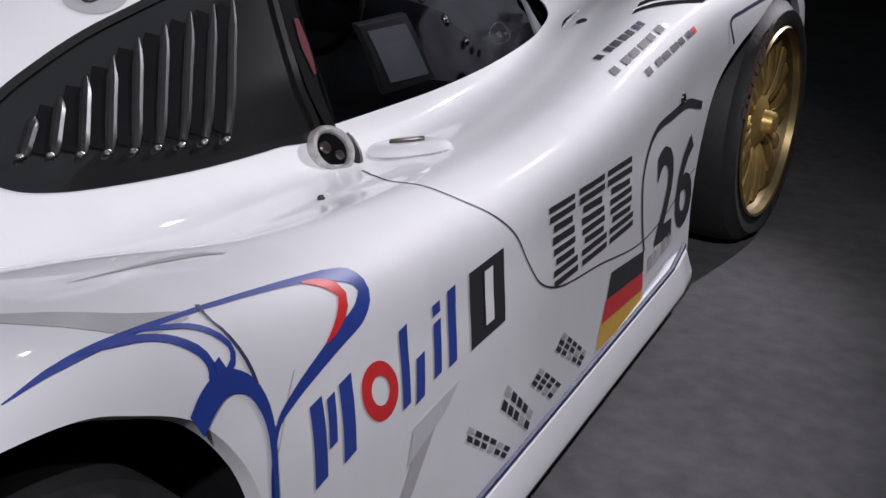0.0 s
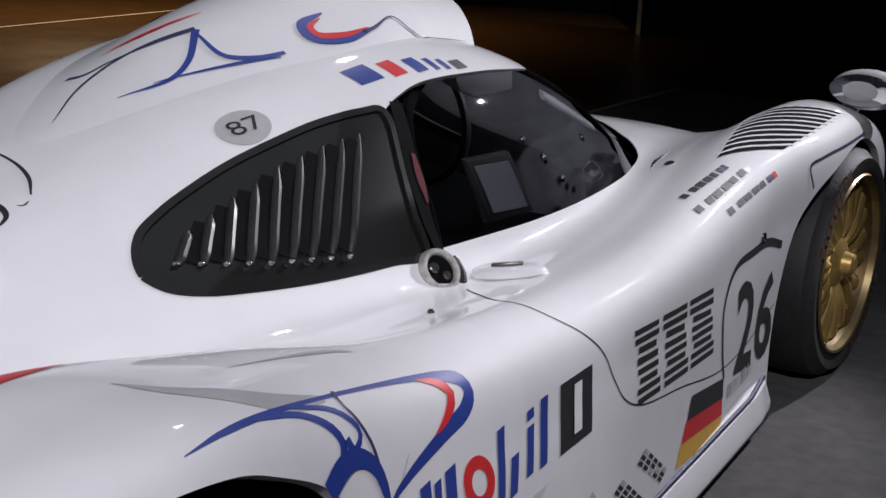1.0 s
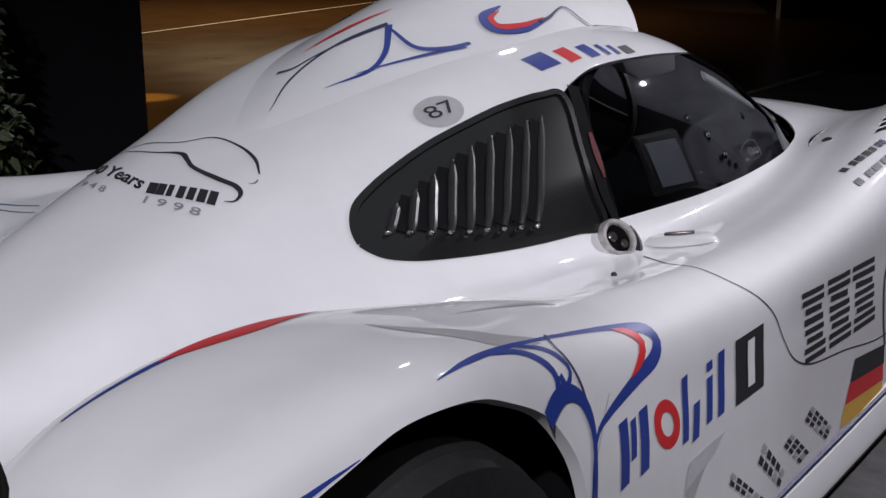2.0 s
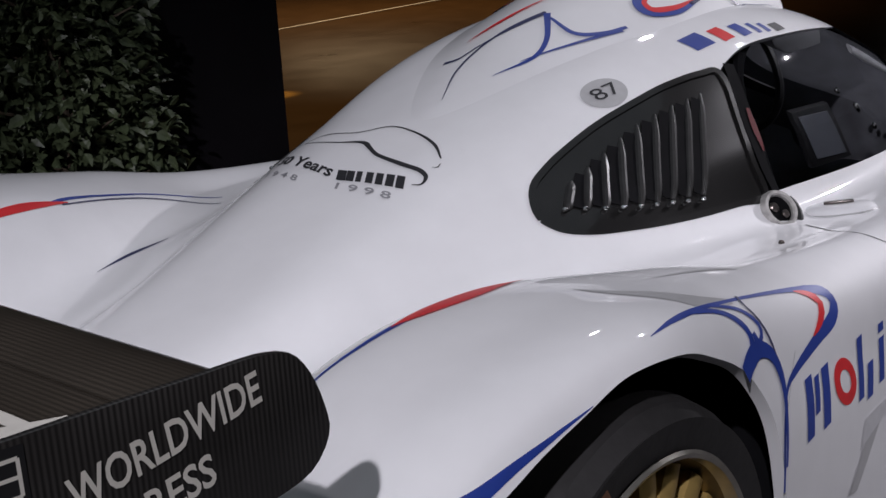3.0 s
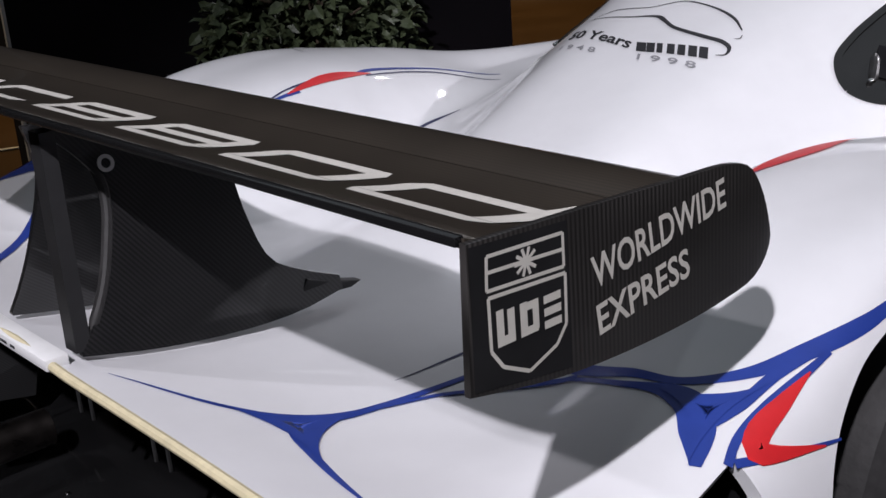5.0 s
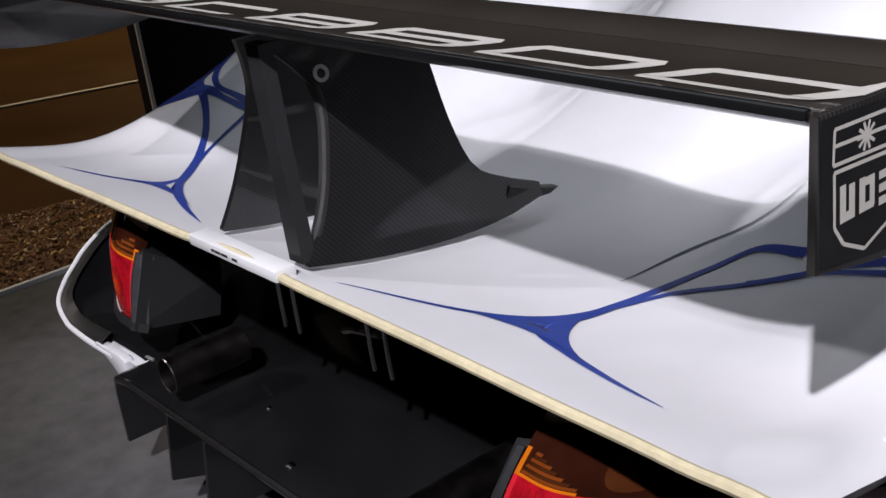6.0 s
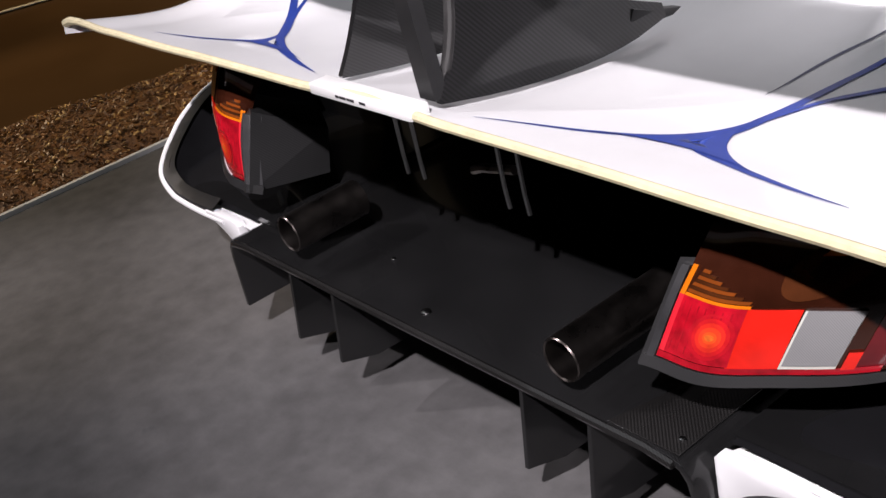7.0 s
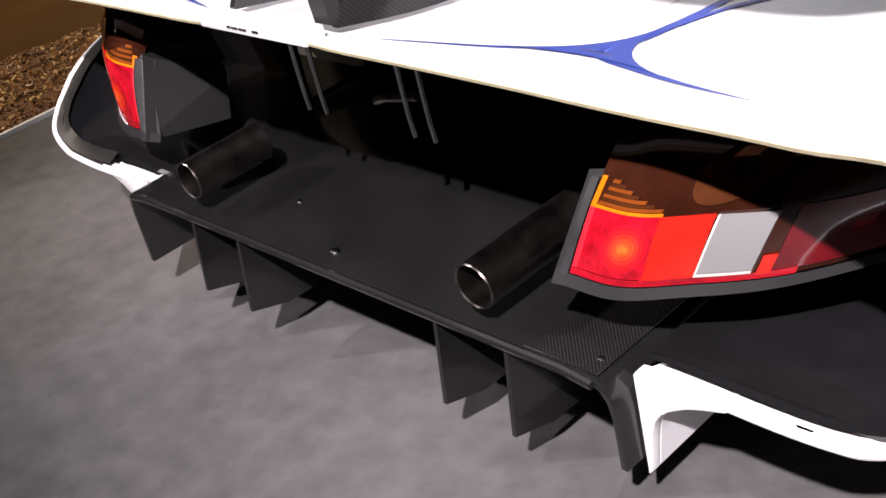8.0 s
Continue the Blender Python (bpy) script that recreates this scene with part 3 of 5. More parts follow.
def disc(name, centre, a, b, mat, hole=0.0, lift=.0012, label="", steps=40):
    """An oval or ring laid on the skin, with half axes a and b."""
    centre, a, b = Vector(centre), Vector(a), Vector(b)
    bm = bmesh.new()
    rings = [[bm.verts.new(on_skin(centre + float(r) * (math.cos(t) * a + math.sin(t) * b), lift)[0]) for t in (2 * math.pi * k / steps for k in range(steps))]
             for r in np.linspace(1, max(hole, .02), 5)]
    for r, q in zip(rings, rings[1:]):
        for k in range(steps):
            bm.faces.new((r[k], r[(k + 1) % steps], q[(k + 1) % steps], q[k]))
    if not hole:
        bm.faces.new(rings[-1])
    return part(name, bm, mat, shell, label, edge=0)


def words(name, text, origin, right, up, mat, lay=True, lift=.0016, label="", parent=None, width=None, bold=0.0):
    """Lettering in the built-in font: right is the direction of reading, up has the letters' height."""
    curve = bpy.data.curves.new(name, "FONT")
    curve.body, curve.resolution_u, curve.offset = text, 3, bold
    tmp = new("tmp_text", curve)
    data = bpy.data.meshes.new_from_object(tmp.evaluated_get(bpy.context.evaluated_depsgraph_get()))
    bpy.data.objects.remove(tmp)
    bm = bmesh.new()
    bm.from_mesh(data)
    bmesh.ops.triangulate(bm, faces=bm.faces[:])
    xs, ys = [v.co.x for v in bm.verts], [v.co.y for v in bm.verts]
    x0, y0, h = min(xs), min(ys), max(max(ys) - min(ys), 1e-6)
    origin, right, up = Vector(origin), Vector(right), Vector(up)
    span = width / (max(xs) - x0) if width else up.length / h
    for v in bm.verts:
        p = origin + right.normalized() * (v.co.x - x0) * span + up * ((v.co.y - y0) / h)
        v.co = on_skin(p, lift)[0] if lay else p
    return part(name, bm, mat, parent or shell, label, edge=0)


# ---- roof intake ----
bm = bmesh.new()
rows = [[bm.verts.new(Vector(p)) for p in row] for row in INTAKE_GRID]
for a, b in zip(rows, rows[1:]):
    for k in range(len(a) - 1):
        bm.faces.new((a[k], a[k + 1], b[k + 1], b[k]))
rim = [bm.verts.new(v.co + Vector((-.012 * (1 if v.co.x > 0 else -1), -.004, -.014))) for v in rows[-1]]
deep = [bm.verts.new(v.co + Vector((0, -.16, -.005))) for v in rim]
for u, w in ((rows[-1], rim), (rim, deep)):
    for k in range(len(u) - 1):
        bm.faces.new((u[k], u[k + 1], w[k + 1], w[k]))
bmesh.ops.recalc_face_normals(bm, faces=bm.faces)
part("roof_intake", bm, WHITE, car, "white roof air intake with open mouth")
bm = bmesh.new()
box(bm, (-.22, 1.5, .985), (.22, 1.51, 1.045))
part("intake_mesh", bm, DARK, car)

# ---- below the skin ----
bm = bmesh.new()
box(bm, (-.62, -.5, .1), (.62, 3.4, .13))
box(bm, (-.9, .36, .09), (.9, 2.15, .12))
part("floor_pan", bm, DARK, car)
# dark boxes added to close the view through to the lit floor
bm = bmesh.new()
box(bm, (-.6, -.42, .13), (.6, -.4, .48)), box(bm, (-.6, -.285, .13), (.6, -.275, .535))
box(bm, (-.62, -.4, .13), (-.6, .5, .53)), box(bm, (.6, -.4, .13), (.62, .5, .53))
part("bay_closure", bm, DARK, car)
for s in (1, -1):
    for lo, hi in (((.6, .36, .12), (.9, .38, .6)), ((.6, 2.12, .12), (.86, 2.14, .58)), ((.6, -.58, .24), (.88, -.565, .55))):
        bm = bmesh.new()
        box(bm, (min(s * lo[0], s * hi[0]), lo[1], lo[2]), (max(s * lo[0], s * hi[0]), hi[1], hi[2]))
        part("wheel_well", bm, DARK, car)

# side sills: a low ledge along the flank
for s in (1, -1):
    bm = bmesh.new()
    prof = [(.895, .15), (.915, .148), (.928, .138), (.945, .09), (.945, .072), (.9, .066)]
    ys = [.34, .6, 1.0, 1.4, 1.8, 2.05, 2.16, 2.19]
    off = [0, 0, 0, 0, 0, -.002, -.012, -.03]
    rings = [[bm.verts.new((s * (x + o), y, z)) for x, z in prof] for y, o in zip(ys, off)]
    for a, b in zip(rings, rings[1:]):
        for k in range(len(prof) - 1):
            bm.faces.new((a[k], a[k + 1], b[k + 1], b[k]))
    bm.faces.new(rings[0]), bm.faces.new(rings[-1])
    bmesh.ops.recalc_face_normals(bm, faces=bm.faces)
    part("side_sill", bm, WHITE, car, "white sill ledge", edge=30)
    bm = bmesh.new()
    tube(bm, [(s * .922, y, .147) for y in (.34, .8, 1.2, 1.6, 2.0)] + [(s * .905, 2.17, .15)], .006, 6)
    part("sill_line", bm, NAVY, car, "dark blue line along the sill")
    bm = bmesh.new()
    box(bm, (min(s * .86, s * .935), .36, .045), (max(s * .86, s * .935), 2.15, .07), .004)
    part("skid_strip", bm, BLACK, car)

# ---- cooling slots in the quarter panels ----
def slot_line(s, i, t, lift):
    """A point on slot i of the quarter panel on side s, t from its foot to its top."""
    f = i / 8
    foot = (np.interp(f, (0, .25, .5, 1), (.4, .442, .473, .519)), .514 + f * .298 + .03 * f * (1 - f) * -1, .733 - .025 * f)
    head = (np.interp(f, (0, .5, 1), (.374, .386, .417)), np.interp(f, (0, .25, .5, .75, 1), (.571, .671, .779, .888, .985)), np.interp(f, (0, .25, .5, .75, 1), (.771, .813, .849, .874, .886)))
    p = [u + (v - u) * t for u, v in zip(foot, head)]
    return on_skin((s * p[0], p[1], p[2]), lift)[0]


for s in (1, -1):
    for i in range(9):
        if i < 8:
            # a flat dark strip stands in for the shade inside the slot
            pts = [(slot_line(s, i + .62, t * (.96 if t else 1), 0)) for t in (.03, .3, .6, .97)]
            ribbon("slot", [tuple(p) for p in pts], [.018, .026, .027, .022], DARK, .0006, "flat dark strip for an upright slot's shaded depth")
        bm = bmesh.new()
        tube(bm, [slot_line(s, i + .12, t, -.0055) for t in np.linspace(0, .97, 9)], [.007, *[.0105] * 6, .008, .004], 10)
        part("louvre_blade", bm, BLADE, car, "rounded carbon blade beside the slot")
        bm = bmesh.new()
        bmesh.ops.create_uvsphere(bm, u_segments=10, v_segments=6, radius=.006, matrix=Matrix.Translation(slot_line(s, i, -.03, .002)) @ Matrix.Diagonal((1, 1.3, .8, 1)))
        part("louvre_foot", bm, CHROME, car, "shiny foot of the slot")
    edge_line = [SKIN_TREE.ray_cast(Vector((s * 2, y, z)), Vector((-s, 0, 0)))[0] for y, z in LOUVRE_LOOP[::3]]
    ribbon("panel_rim", [tuple(p) for p in (*edge_line, edge_line[0])], [.014, .014], CARBON_L, .0014, "smooth black rim of the slotted panel", cols=2, steps=190)
    ribbon("pillar", [(s * .585, 1.035, .668), (s * .545, 1.03, .735), (s * .505, 1.045, .79), (s * .47, 1.07, .845), (s * .415, 1.11, .925)], [.02, .03, .034, .034, .03], DARK, .002, "black door pillar")
    ribbon("pillar_strip", [(s * .53, 1.046, .755), (s * .5, 1.06, .795), (s * .475, 1.075, .835)], [.006, .018, .01], DEEP_RED, .004, "dark red strip in the door gap")

# ---- cockpit ----
bm = bmesh.new()
box(bm, (-.5, 1.0, .3), (.5, 1.02, .64), .005)
box(bm, (-.33, 1.02, .64), (.33, 1.04, .86), .005)
box(bm, (-.55, 1.0, .28), (.55, 2.3, .3))
part("cockpit_tub", bm, SKIN, car, "dark grey cockpit tub")
bm = bmesh.new()
box(bm, (-.3, 1.06, .32), (.08, 1.22, .82), .04)
box(bm, (-.3, 1.1, .32), (.08, 1.6, .42), .03)
part("seat", bm, BLACK, car, "black bucket seat")
bm = bmesh.new()
plate(bm, [(1.54, .86), (1.6, .875), (1.72, .86), (1.8, .81), (1.76, .78), (1.6, .79), (1.55, .81)], "x", .16, .22, .01)
part("headrest", bm, SILVER, car, "pale grey padded headrest")
bm = bmesh.new()
tube(bm, [(.35, 1.77, .825), (.36, 1.82, .8), (.4, 1.98, .728)], [.014, .018, .012], 10)
part("window_brace", bm, SILVER, car, "pale grey brace behind the glass")
for y, z in ((1.68, .69), (1.75, .64), (1.6, .75), (1.9, .7)):
    bm = bmesh.new()
    bmesh.ops.create_uvsphere(bm, u_segments=10, v_segments=6, radius=.01, matrix=pose(.38, y, z))
    part("bright_dot", bm, CHROME, car, "small bright ball behind the glass")
bm = bmesh.new()
box(bm, (-.4, 1.85, .45), (.4, 2.15, .62), .03)
part("dashboard", bm, SKIN, car, "grey dashboard")
bm = bmesh.new()
lathe(bm, [(.012 * math.cos(a), .15 + .012 * math.sin(a)) for a in np.linspace(0, 2 * math.pi, 9)[:-1]], 32, "y", pose(-.1, 1.72, .62, -25), closed=True)
box(bm, (-.24, 1.715, .61), (.04, 1.725, .635))
part("steering_wheel", bm, BLACK, car, "black steering wheel")
bm = bmesh.new()
plate(bm, [(1.285, .775), (1.46, .765), (1.53, .622), (1.34, .632)], "x", .43, .452, .004)
part("side_box", bm, BLACK, car, "black framed box behind the side glass")
bm = bmesh.new()
plate(bm, [(1.31, .758), (1.446, .747), (1.503, .64), (1.361, .653)], "x", .4525, .4545)
part("box_face", bm, SCREEN, car, "grey panel face")
for s, pts in ((1, [(.5, 1.1, .62), (.4, 1.15, .88), (.3, 1.5, .94), (.36, 1.95, .8), (.45, 2.2, .64)]), (-1, [(-.5, 1.1, .62), (-.4, 1.15, .88), (-.3, 1.5, .94), (-.36, 1.95, .8), (-.45, 2.2, .64)])):
    bm = bmesh.new()
    tube(bm, spline(pts, 24), .018, 10)
    part("roll_cage", bm, DARK, car, "dark roll cage tube")
bm = bmesh.new()
tube(bm, spline([(.52, 2.05, .6), (.47, 2.08, .67), (.42, 2.12, .7), (.36, 2.18, .69)], 14), .03, 14)
part("air_hose", bm, SILVER, car, "silver ribbed air hose")

# ---- wheels ----
def wheel(y, z, r, half, rim_r, face, finish, note):
    """One wheel with its hub at y, z; face: x of the tyre's outer wall."""
    w = new("wheel")
    w.parent = car
    w.location = (face, y, z)
    bm = bmesh.new()
    lathe(bm, [(0, rim_r + .004), (.004, rim_r + .02), (.008, rim_r + .05), (-.002, r - .03), (-.022, r - .008), (-.06, r), (-2 * half + .06, r),
               (-2 * half + .02, r - .01), (-2 * half, r - .05), (-2 * half, rim_r)], 96)
    part("tyre", bm, RUBBER, w, "worn black slick tyre")
    bm = bmesh.new()
    lathe(bm, [(.004, rim_r + .006), (.01, rim_r + .002), (.006, rim_r - .005), (-.014, rim_r - .009)], 96)
    part("rim", bm, finish, w, note)
    bm = bmesh.new()
    lathe(bm, [(-.014, rim_r - .009), (-.02, rim_r - .011), (-.06, rim_r - .03), (-2 * half, rim_r - .03)], 96)
    part("rim_barrel", bm, BARREL, w, "dark golden rim barrel")
    for k in range(10):
        a = 2 * math.pi * k / 10
        bm = bmesh.new()
        for da in (-.15, .15):
            path = [(-.045, .05, a + da * .3), (-.026, .12, a + da * .55), (-.026, .18, a + da * .85), (-.03, rim_r - .02, a + da)]
            pts3 = [Vector((s0, q * math.cos(b), q * math.sin(b))) for s0, q, b in path]
            rings = []
            for p, wd, dp in zip(spline([tuple(p) for p in pts3], 7), (.017, .02, .027, .034, .04, .043, .04), np.linspace(.022, .016, 7)):
                p = Vector(p)
                out = Vector((0, p.y, p.z)).normalized()
                sd = Vector((1, 0, 0)).cross(out)
                rings.append([bm.verts.new(p + sd * u * wd / 2 + Vector((v * dp, 0, 0))) for u, v in ((-1, -1), (-1, 0), (-.45, .35), (.45, .35), (1, 0), (1, -1))])
            for r0, r1 in zip(rings, rings[1:]):
                for q in range(6):
                    bm.faces.new((r0[q], r0[(q + 1) % 6], r1[(q + 1) % 6], r1[q]))
        bmesh.ops.recalc_face_normals(bm, faces=bm.faces)
        part("spoke", bm, GOLD, w, "gold forked spoke")
    bm = bmesh.new()
    lathe(bm, [(-.06, .085), (-.035, .08), (-.022, .06), (-.015, .035), (.012, .03), (.018, .022), (.018, 0.001)], 40)
    part("hub", bm, GOLD, w, "gold hub with centre nut")
    bm = bmesh.new()
    lathe(bm, [(-.1, .165), (-.1, .05), (-.125, .05), (-.125, .165)], 40, closed=True)
    part("brake_disc", bm, STEEL, w)
    for k in range(9):  # faded maker's lettering as plain bars
        for a0 in (2.0, 5.1):
            a = a0 + .105 * k
            bm = bmesh.new()
            wide = (.027, .013, .023, .025, .021, .024, .023, .012, .026)[k]
            ra, rb = rim_r + .018, r - .024
            q = [(ra, a - wide / ra / 2), (ra, a + wide / ra / 2), (rb, a + wide / ra / 2), (rb, a - wide / ra / 2)]
            bm.faces.new([bm.verts.new((.0095 - .004 * (rr > ra + .01), rr * math.cos(b), rr * math.sin(b))) for rr, b in q])
            part("tyre_mark", bm, RUST_INK, w, "faded brown tyre marking", smooth=False)
    return w


rear_wheel = wheel(-.058, .331, .331, .155, .259, .925, RIM, "worn silver rim lip")
front_wheel = wheel(2.72, .345, .345, .14, .262, .98, RIM_GOLD, "dull golden rim lip")
front_wheel.rotation_euler.z = radians(-5)  # wheels steered a little
for w in (rear_wheel, front_wheel):
    copy_thing(w, pose(-w.location.x, w.location.y, w.location.z, 0, 0, 180 - (5 if w is front_wheel else 0)))

# ---- rear wing ----
wing = new("rear_wing")
wing.parent = car
wing.matrix_world = pose(.905, -.85, .93, 0, -.4, 0) @ pose(-.905, .85, -.93)
bm = bmesh.new()
top = spline([(-.975, .947), (-.94, .936), (-.88, .924), (-.82, .92), (-.772, .921)], 18)
bottom = spline([(-.772, .905), (-.82, .896), (-.88, .903), (-.94, .921), (-.975, .938)], 14)
plate(bm, [tuple(p) for p in [*top, *bottom]], "x", -.903, .903)
part("main_plane", bm, CARBON_X, wing, "grey-black carbon wing blade", edge=30)
bm = bmesh.new()
nose = spline([(-.768, .92), (-.735, .924), (-.69, .923), (-.67, .913), (-.682, .9), (-.73, .894), (-.768, .9)], 20)
plate(bm, [tuple(p) for p in nose], "x", -.903, .903)
part("slat", bm, CARBON_X, wing, "narrow front blade of the wing", edge=30)
bm = bmesh.new()
box(bm, (-.9, -.982, .94), (.9, -.972, .949), .002)
part("gurney_strip", bm, CARBON, wing, "upturned trailing strip")
for s in (1, -1):
    bm = bmesh.new()
    loop = [(-.982, .946), (-.988, .82), *spline([(-.985, .819), (-.88, .8), (-.757, .793), (-.66, .797), (-.605, .808), (-.583, .835), (-.586, .862), (-.6, .898), (-.618, .92), (-.645, .929), (-.725, .934), (-.823, .939), (-.982, .946)], 50)[1:-1]]
    plate(bm, [tuple(p) for p in loop], "x", s * .908 - .004, s * .908 + .004, .0012)
    endplate = part("endplate", bm, CARBON_E, wing, "upright ribbed carbon endplate", edge=30)
    if s > 0:
        right_plate = endplate

# wing lettering and shield, drawn as plain shapes
X_OUT = .9125
MARKS = []


def wing_frame(x, kind):
    """A pale outlined block on the wing's top, leaning to one side, with clipped corners."""
    bm = bmesh.new()
    t, w, d, lean = .0155, .19, .077, .036
    bars = [(0, 0, w, t), (0, d - t, w, d), (0, t, t + .012, d - t), (w - t - .012, t, w, d - t)]
    if kind == 1:
        bars.append((t, d / 2 - t / 2, w - t, d / 2 + t / 2))
    if kind == 2:
        bars.pop()
    if kind == 3:
        bars.append((w - t - .012, d - t, w, d + .024))
    for n, (x0, y0, x1, y1) in enumerate(bars):
        up = .001 + .0001 * n
        for i in range(6):
            ya, yb = y0 + (y1 - y0) * i / 6, y0 + (y1 - y0) * (i + 1) / 6
            q = []
            for xx, yy in ((x0, ya), (x1, ya), (x1, yb), (x0, yb)):
                clip = max(0, .013 - min(yy, d - yy)) if yy <= d and not (kind == 3 and xx > w / 2 and yy > d / 2) else 0
                Y = -.908 + yy
                q.append(bm.verts.new((x + min(max(xx, clip), w - clip) + lean * yy / d, Y, np.interp(Y, top[:, 0], top[:, 1]) + up)))
            bm.faces.new(q)
    part("wing_mark", bm, LETTER, wing, "off-white outlined mark", smooth=False)


for i, x in enumerate((.653, .428, .193, -.045, -.28, -.515, -.75)):
    wing_frame(x, (3, 0, 1, 1, 2, 1, 1)[i])


def flat_bar(a, b, t, name="plate_mark", mat=None, label="off-white line"):
    """A thin pale line on the endplate from a to b (y, z)."""
    d = (Vector(b) - Vector(a)).normalized()
    n = Vector((-d.y, d.x)) * t / 2
    bm = bmesh.new()
    MARKS.append(1)
    bm.faces.new([bm.verts.new((X_OUT + .0006 + .00003 * len(MARKS), p.x, p.y)) for p in (Vector(a) - n, Vector(b) - n, Vector(b) + n, Vector(a) + n)])
    part(name, bm, mat or LETTER, right_plate, label, smooth=False)


bm = bmesh.new()
bm.faces.new([bm.verts.new((X_OUT + .0003, y, z)) for y, z in ((-.984, .823), (-.872, .806), (-.872, .936), (-.98, .943))])
part("badge_ground", bm, BLACK, right_plate, "plain black ground of the badge", smooth=False)
box_pts = [(-.963, .931), (-.878, .927), (-.878, .898), (-.965, .903)]
for a, b in zip(box_pts, box_pts[1:] + box_pts[:1]):
    flat_bar(a, b, .0032)
flat_bar((-.964, .918), (-.878, .913), .0032)
shield = [(-.964, .897), (-.877, .892), (-.878, .848), (-.89, .833), (-.923, .821), (-.952, .835), (-.964, .852)]
for a, b in zip(shield, shield[1:] + shield[:1]):
    flat_bar(a, b, .0034)
for k in range(5):  # bow on the parcel
    a = math.pi * k / 5
    flat_bar((-.921 - .013 * math.cos(a), .915 - .012 * math.sin(a)), (-.921 + .013 * math.cos(a), .915 + .012 * math.sin(a)), .003)
for y0, y1, z0, z1 in ((-.957, -.949, .856, .884), (-.945, -.937, .856, .882), (-.957, -.937, .853, .861), (-.931, -.923, .853, .882), (-.931, -.911, .874, .881), (-.931, -.911, .853, .86), (-.917, -.91, .855, .881), (-.904, -.884, .873, .88), (-.904, -.884, .851, .858), (-.904, -.884, .862, .869)):
    flat_bar((y0, (z0 + z1) / 2), (y1, (z0 + z1) / 2), z1 - z0, "shield_mark", None, "off-white block of the shield")
words("lettering", "WORLDWIDE", (X_OUT + .0006, -.842, .8655), (0, 1, .135), (0, -.004, .03), LETTER, False, parent=right_plate, width=.187, bold=.018, label="off-white lettering")
words("lettering", "EXPRESS", (X_OUT + .0006, -.837, .822), (0, 1, .135), (0, -.004, .029), LETTER, False, parent=right_plate, width=.127, bold=.018, label="off-white lettering")

# ---- pylon under the wing: two blades that lean together ----
for s in (1, -1):
    bm = bmesh.new()
    rear = spline([(-.965, .618), (-.955, .7), (-.943, .8), (-.93, .898)], 12)
    hollow = spline([(-.962, .616), (-.937, .645), (-.908, .69), (-.887, .74), (-.872, .79), (-.872, .825), (-.895, .862), (-.93, .898)], 22)  # open behind the rail
    front = spline([(-.683, .895), (-.675, .82), (-.668, .72), (-.648, .655), (-.6, .625), (-.54, .6)], 16)
    foot = spline([(-.54, .58), (-.62, .57), (-.72, .572), (-.85, .588), (-.962, .612)], 12)
    if s < 0:  # a shallower hollow on this one
        straight = [float(np.interp(z, [q[1] for q in rear], [q[0] for q in rear])) for _, z in hollow]
        hollow = [(y0 + .42 * (y - y0), z) for y0, (y, z) in zip(straight, hollow)]
    rim2 = [*hollow, *front, *foot]
    sides = []
    for off in (-.005, .005):
        sides.append([bm.verts.new((s * (np.interp(z, (.57, .9), (.124, .03)) + off), y, z)) for y, z in rim2])
    bm.faces.new(sides[0][::-1]), bm.faces.new(sides[1])
    for i in range(len(rim2)):
        k = (i + 1) % len(rim2)
        bm.faces.new((sides[0][i], sides[0][k], sides[1][k], sides[1][i]))
    bmesh.ops.recalc_face_normals(bm, faces=bm.faces)
    pylon = part("wing_pylon", bm, CARBON_P, car, "curved carbon wing support", edge=30)
    if s < 0:
        continue
    bm = bmesh.new()
    tube(bm, [(s * np.interp(z, (.57, .9), (.122, .03)), y + .004, z) for y, z in hollow[2:17]], [.004, *[.008] * 13, .004], 10)
    part("edge_fold", bm, RUBBER, pylon, "rounded dull black edge fold")
    bm = bmesh.new()
    edge_pts = [(s * np.interp(z, (.57, .9), (.112, .02)), y - .004, z) for y, z in rear]
    for (a, b) in zip(edge_pts, edge_pts[1:]):
        q = [(a[0] - s * .016, *a[1:]), (a[0] + s * .016, *a[1:]), (b[0] + s * .016, *b[1:]), (b[0] - s * .016, *b[1:])]
        bm.faces.new([bm.verts.new(p) for p in q])
    bmesh.ops.remove_doubles(bm, verts=bm.verts, dist=.0005)
    ret = bmesh.ops.extrude_face_region(bm, geom=bm.faces[:])
    for v in ret["geom"]:
        if isinstance(v, bmesh.types.BMVert):
            v.co.y += .022
    bmesh.ops.recalc_face_normals(bm, faces=bm.faces)
    part("edge_rail", bm, BLACK, pylon, "flat black trailing rail", edge=30)
    bm = bmesh.new()
    plate(bm, [(-.62, .582), (-.6, .612), (-.57, .6), (-.5, .58), (-.52, .574)], "x", s * .112 - .01, s * .112 + .01, .002)
    part("foot_bracket", bm, BLACK, pylon, "small black foot bracket")
    bm = bmesh.new()
    lathe(bm, [(0, .012), (s * .002, .012), (s * .002, .007), (0, .007)], 24, "x", pose(s * (.0555 + .006), -.86, .845, 0, -16, 0), closed=True)
    part("ring_mark", bm, SILVER, pylon, "pale ring mark")

# ---- deck lip ----
bm = bmesh.new()
half_lip = [Vector(p) + Vector((0, .006, -.001)) for p in GRID[0, 0:6 * SEG + 1:3]]
half_lip.append(half_lip[-1] + Vector((.007, -.001, -.006)))  # blunt rounded tip
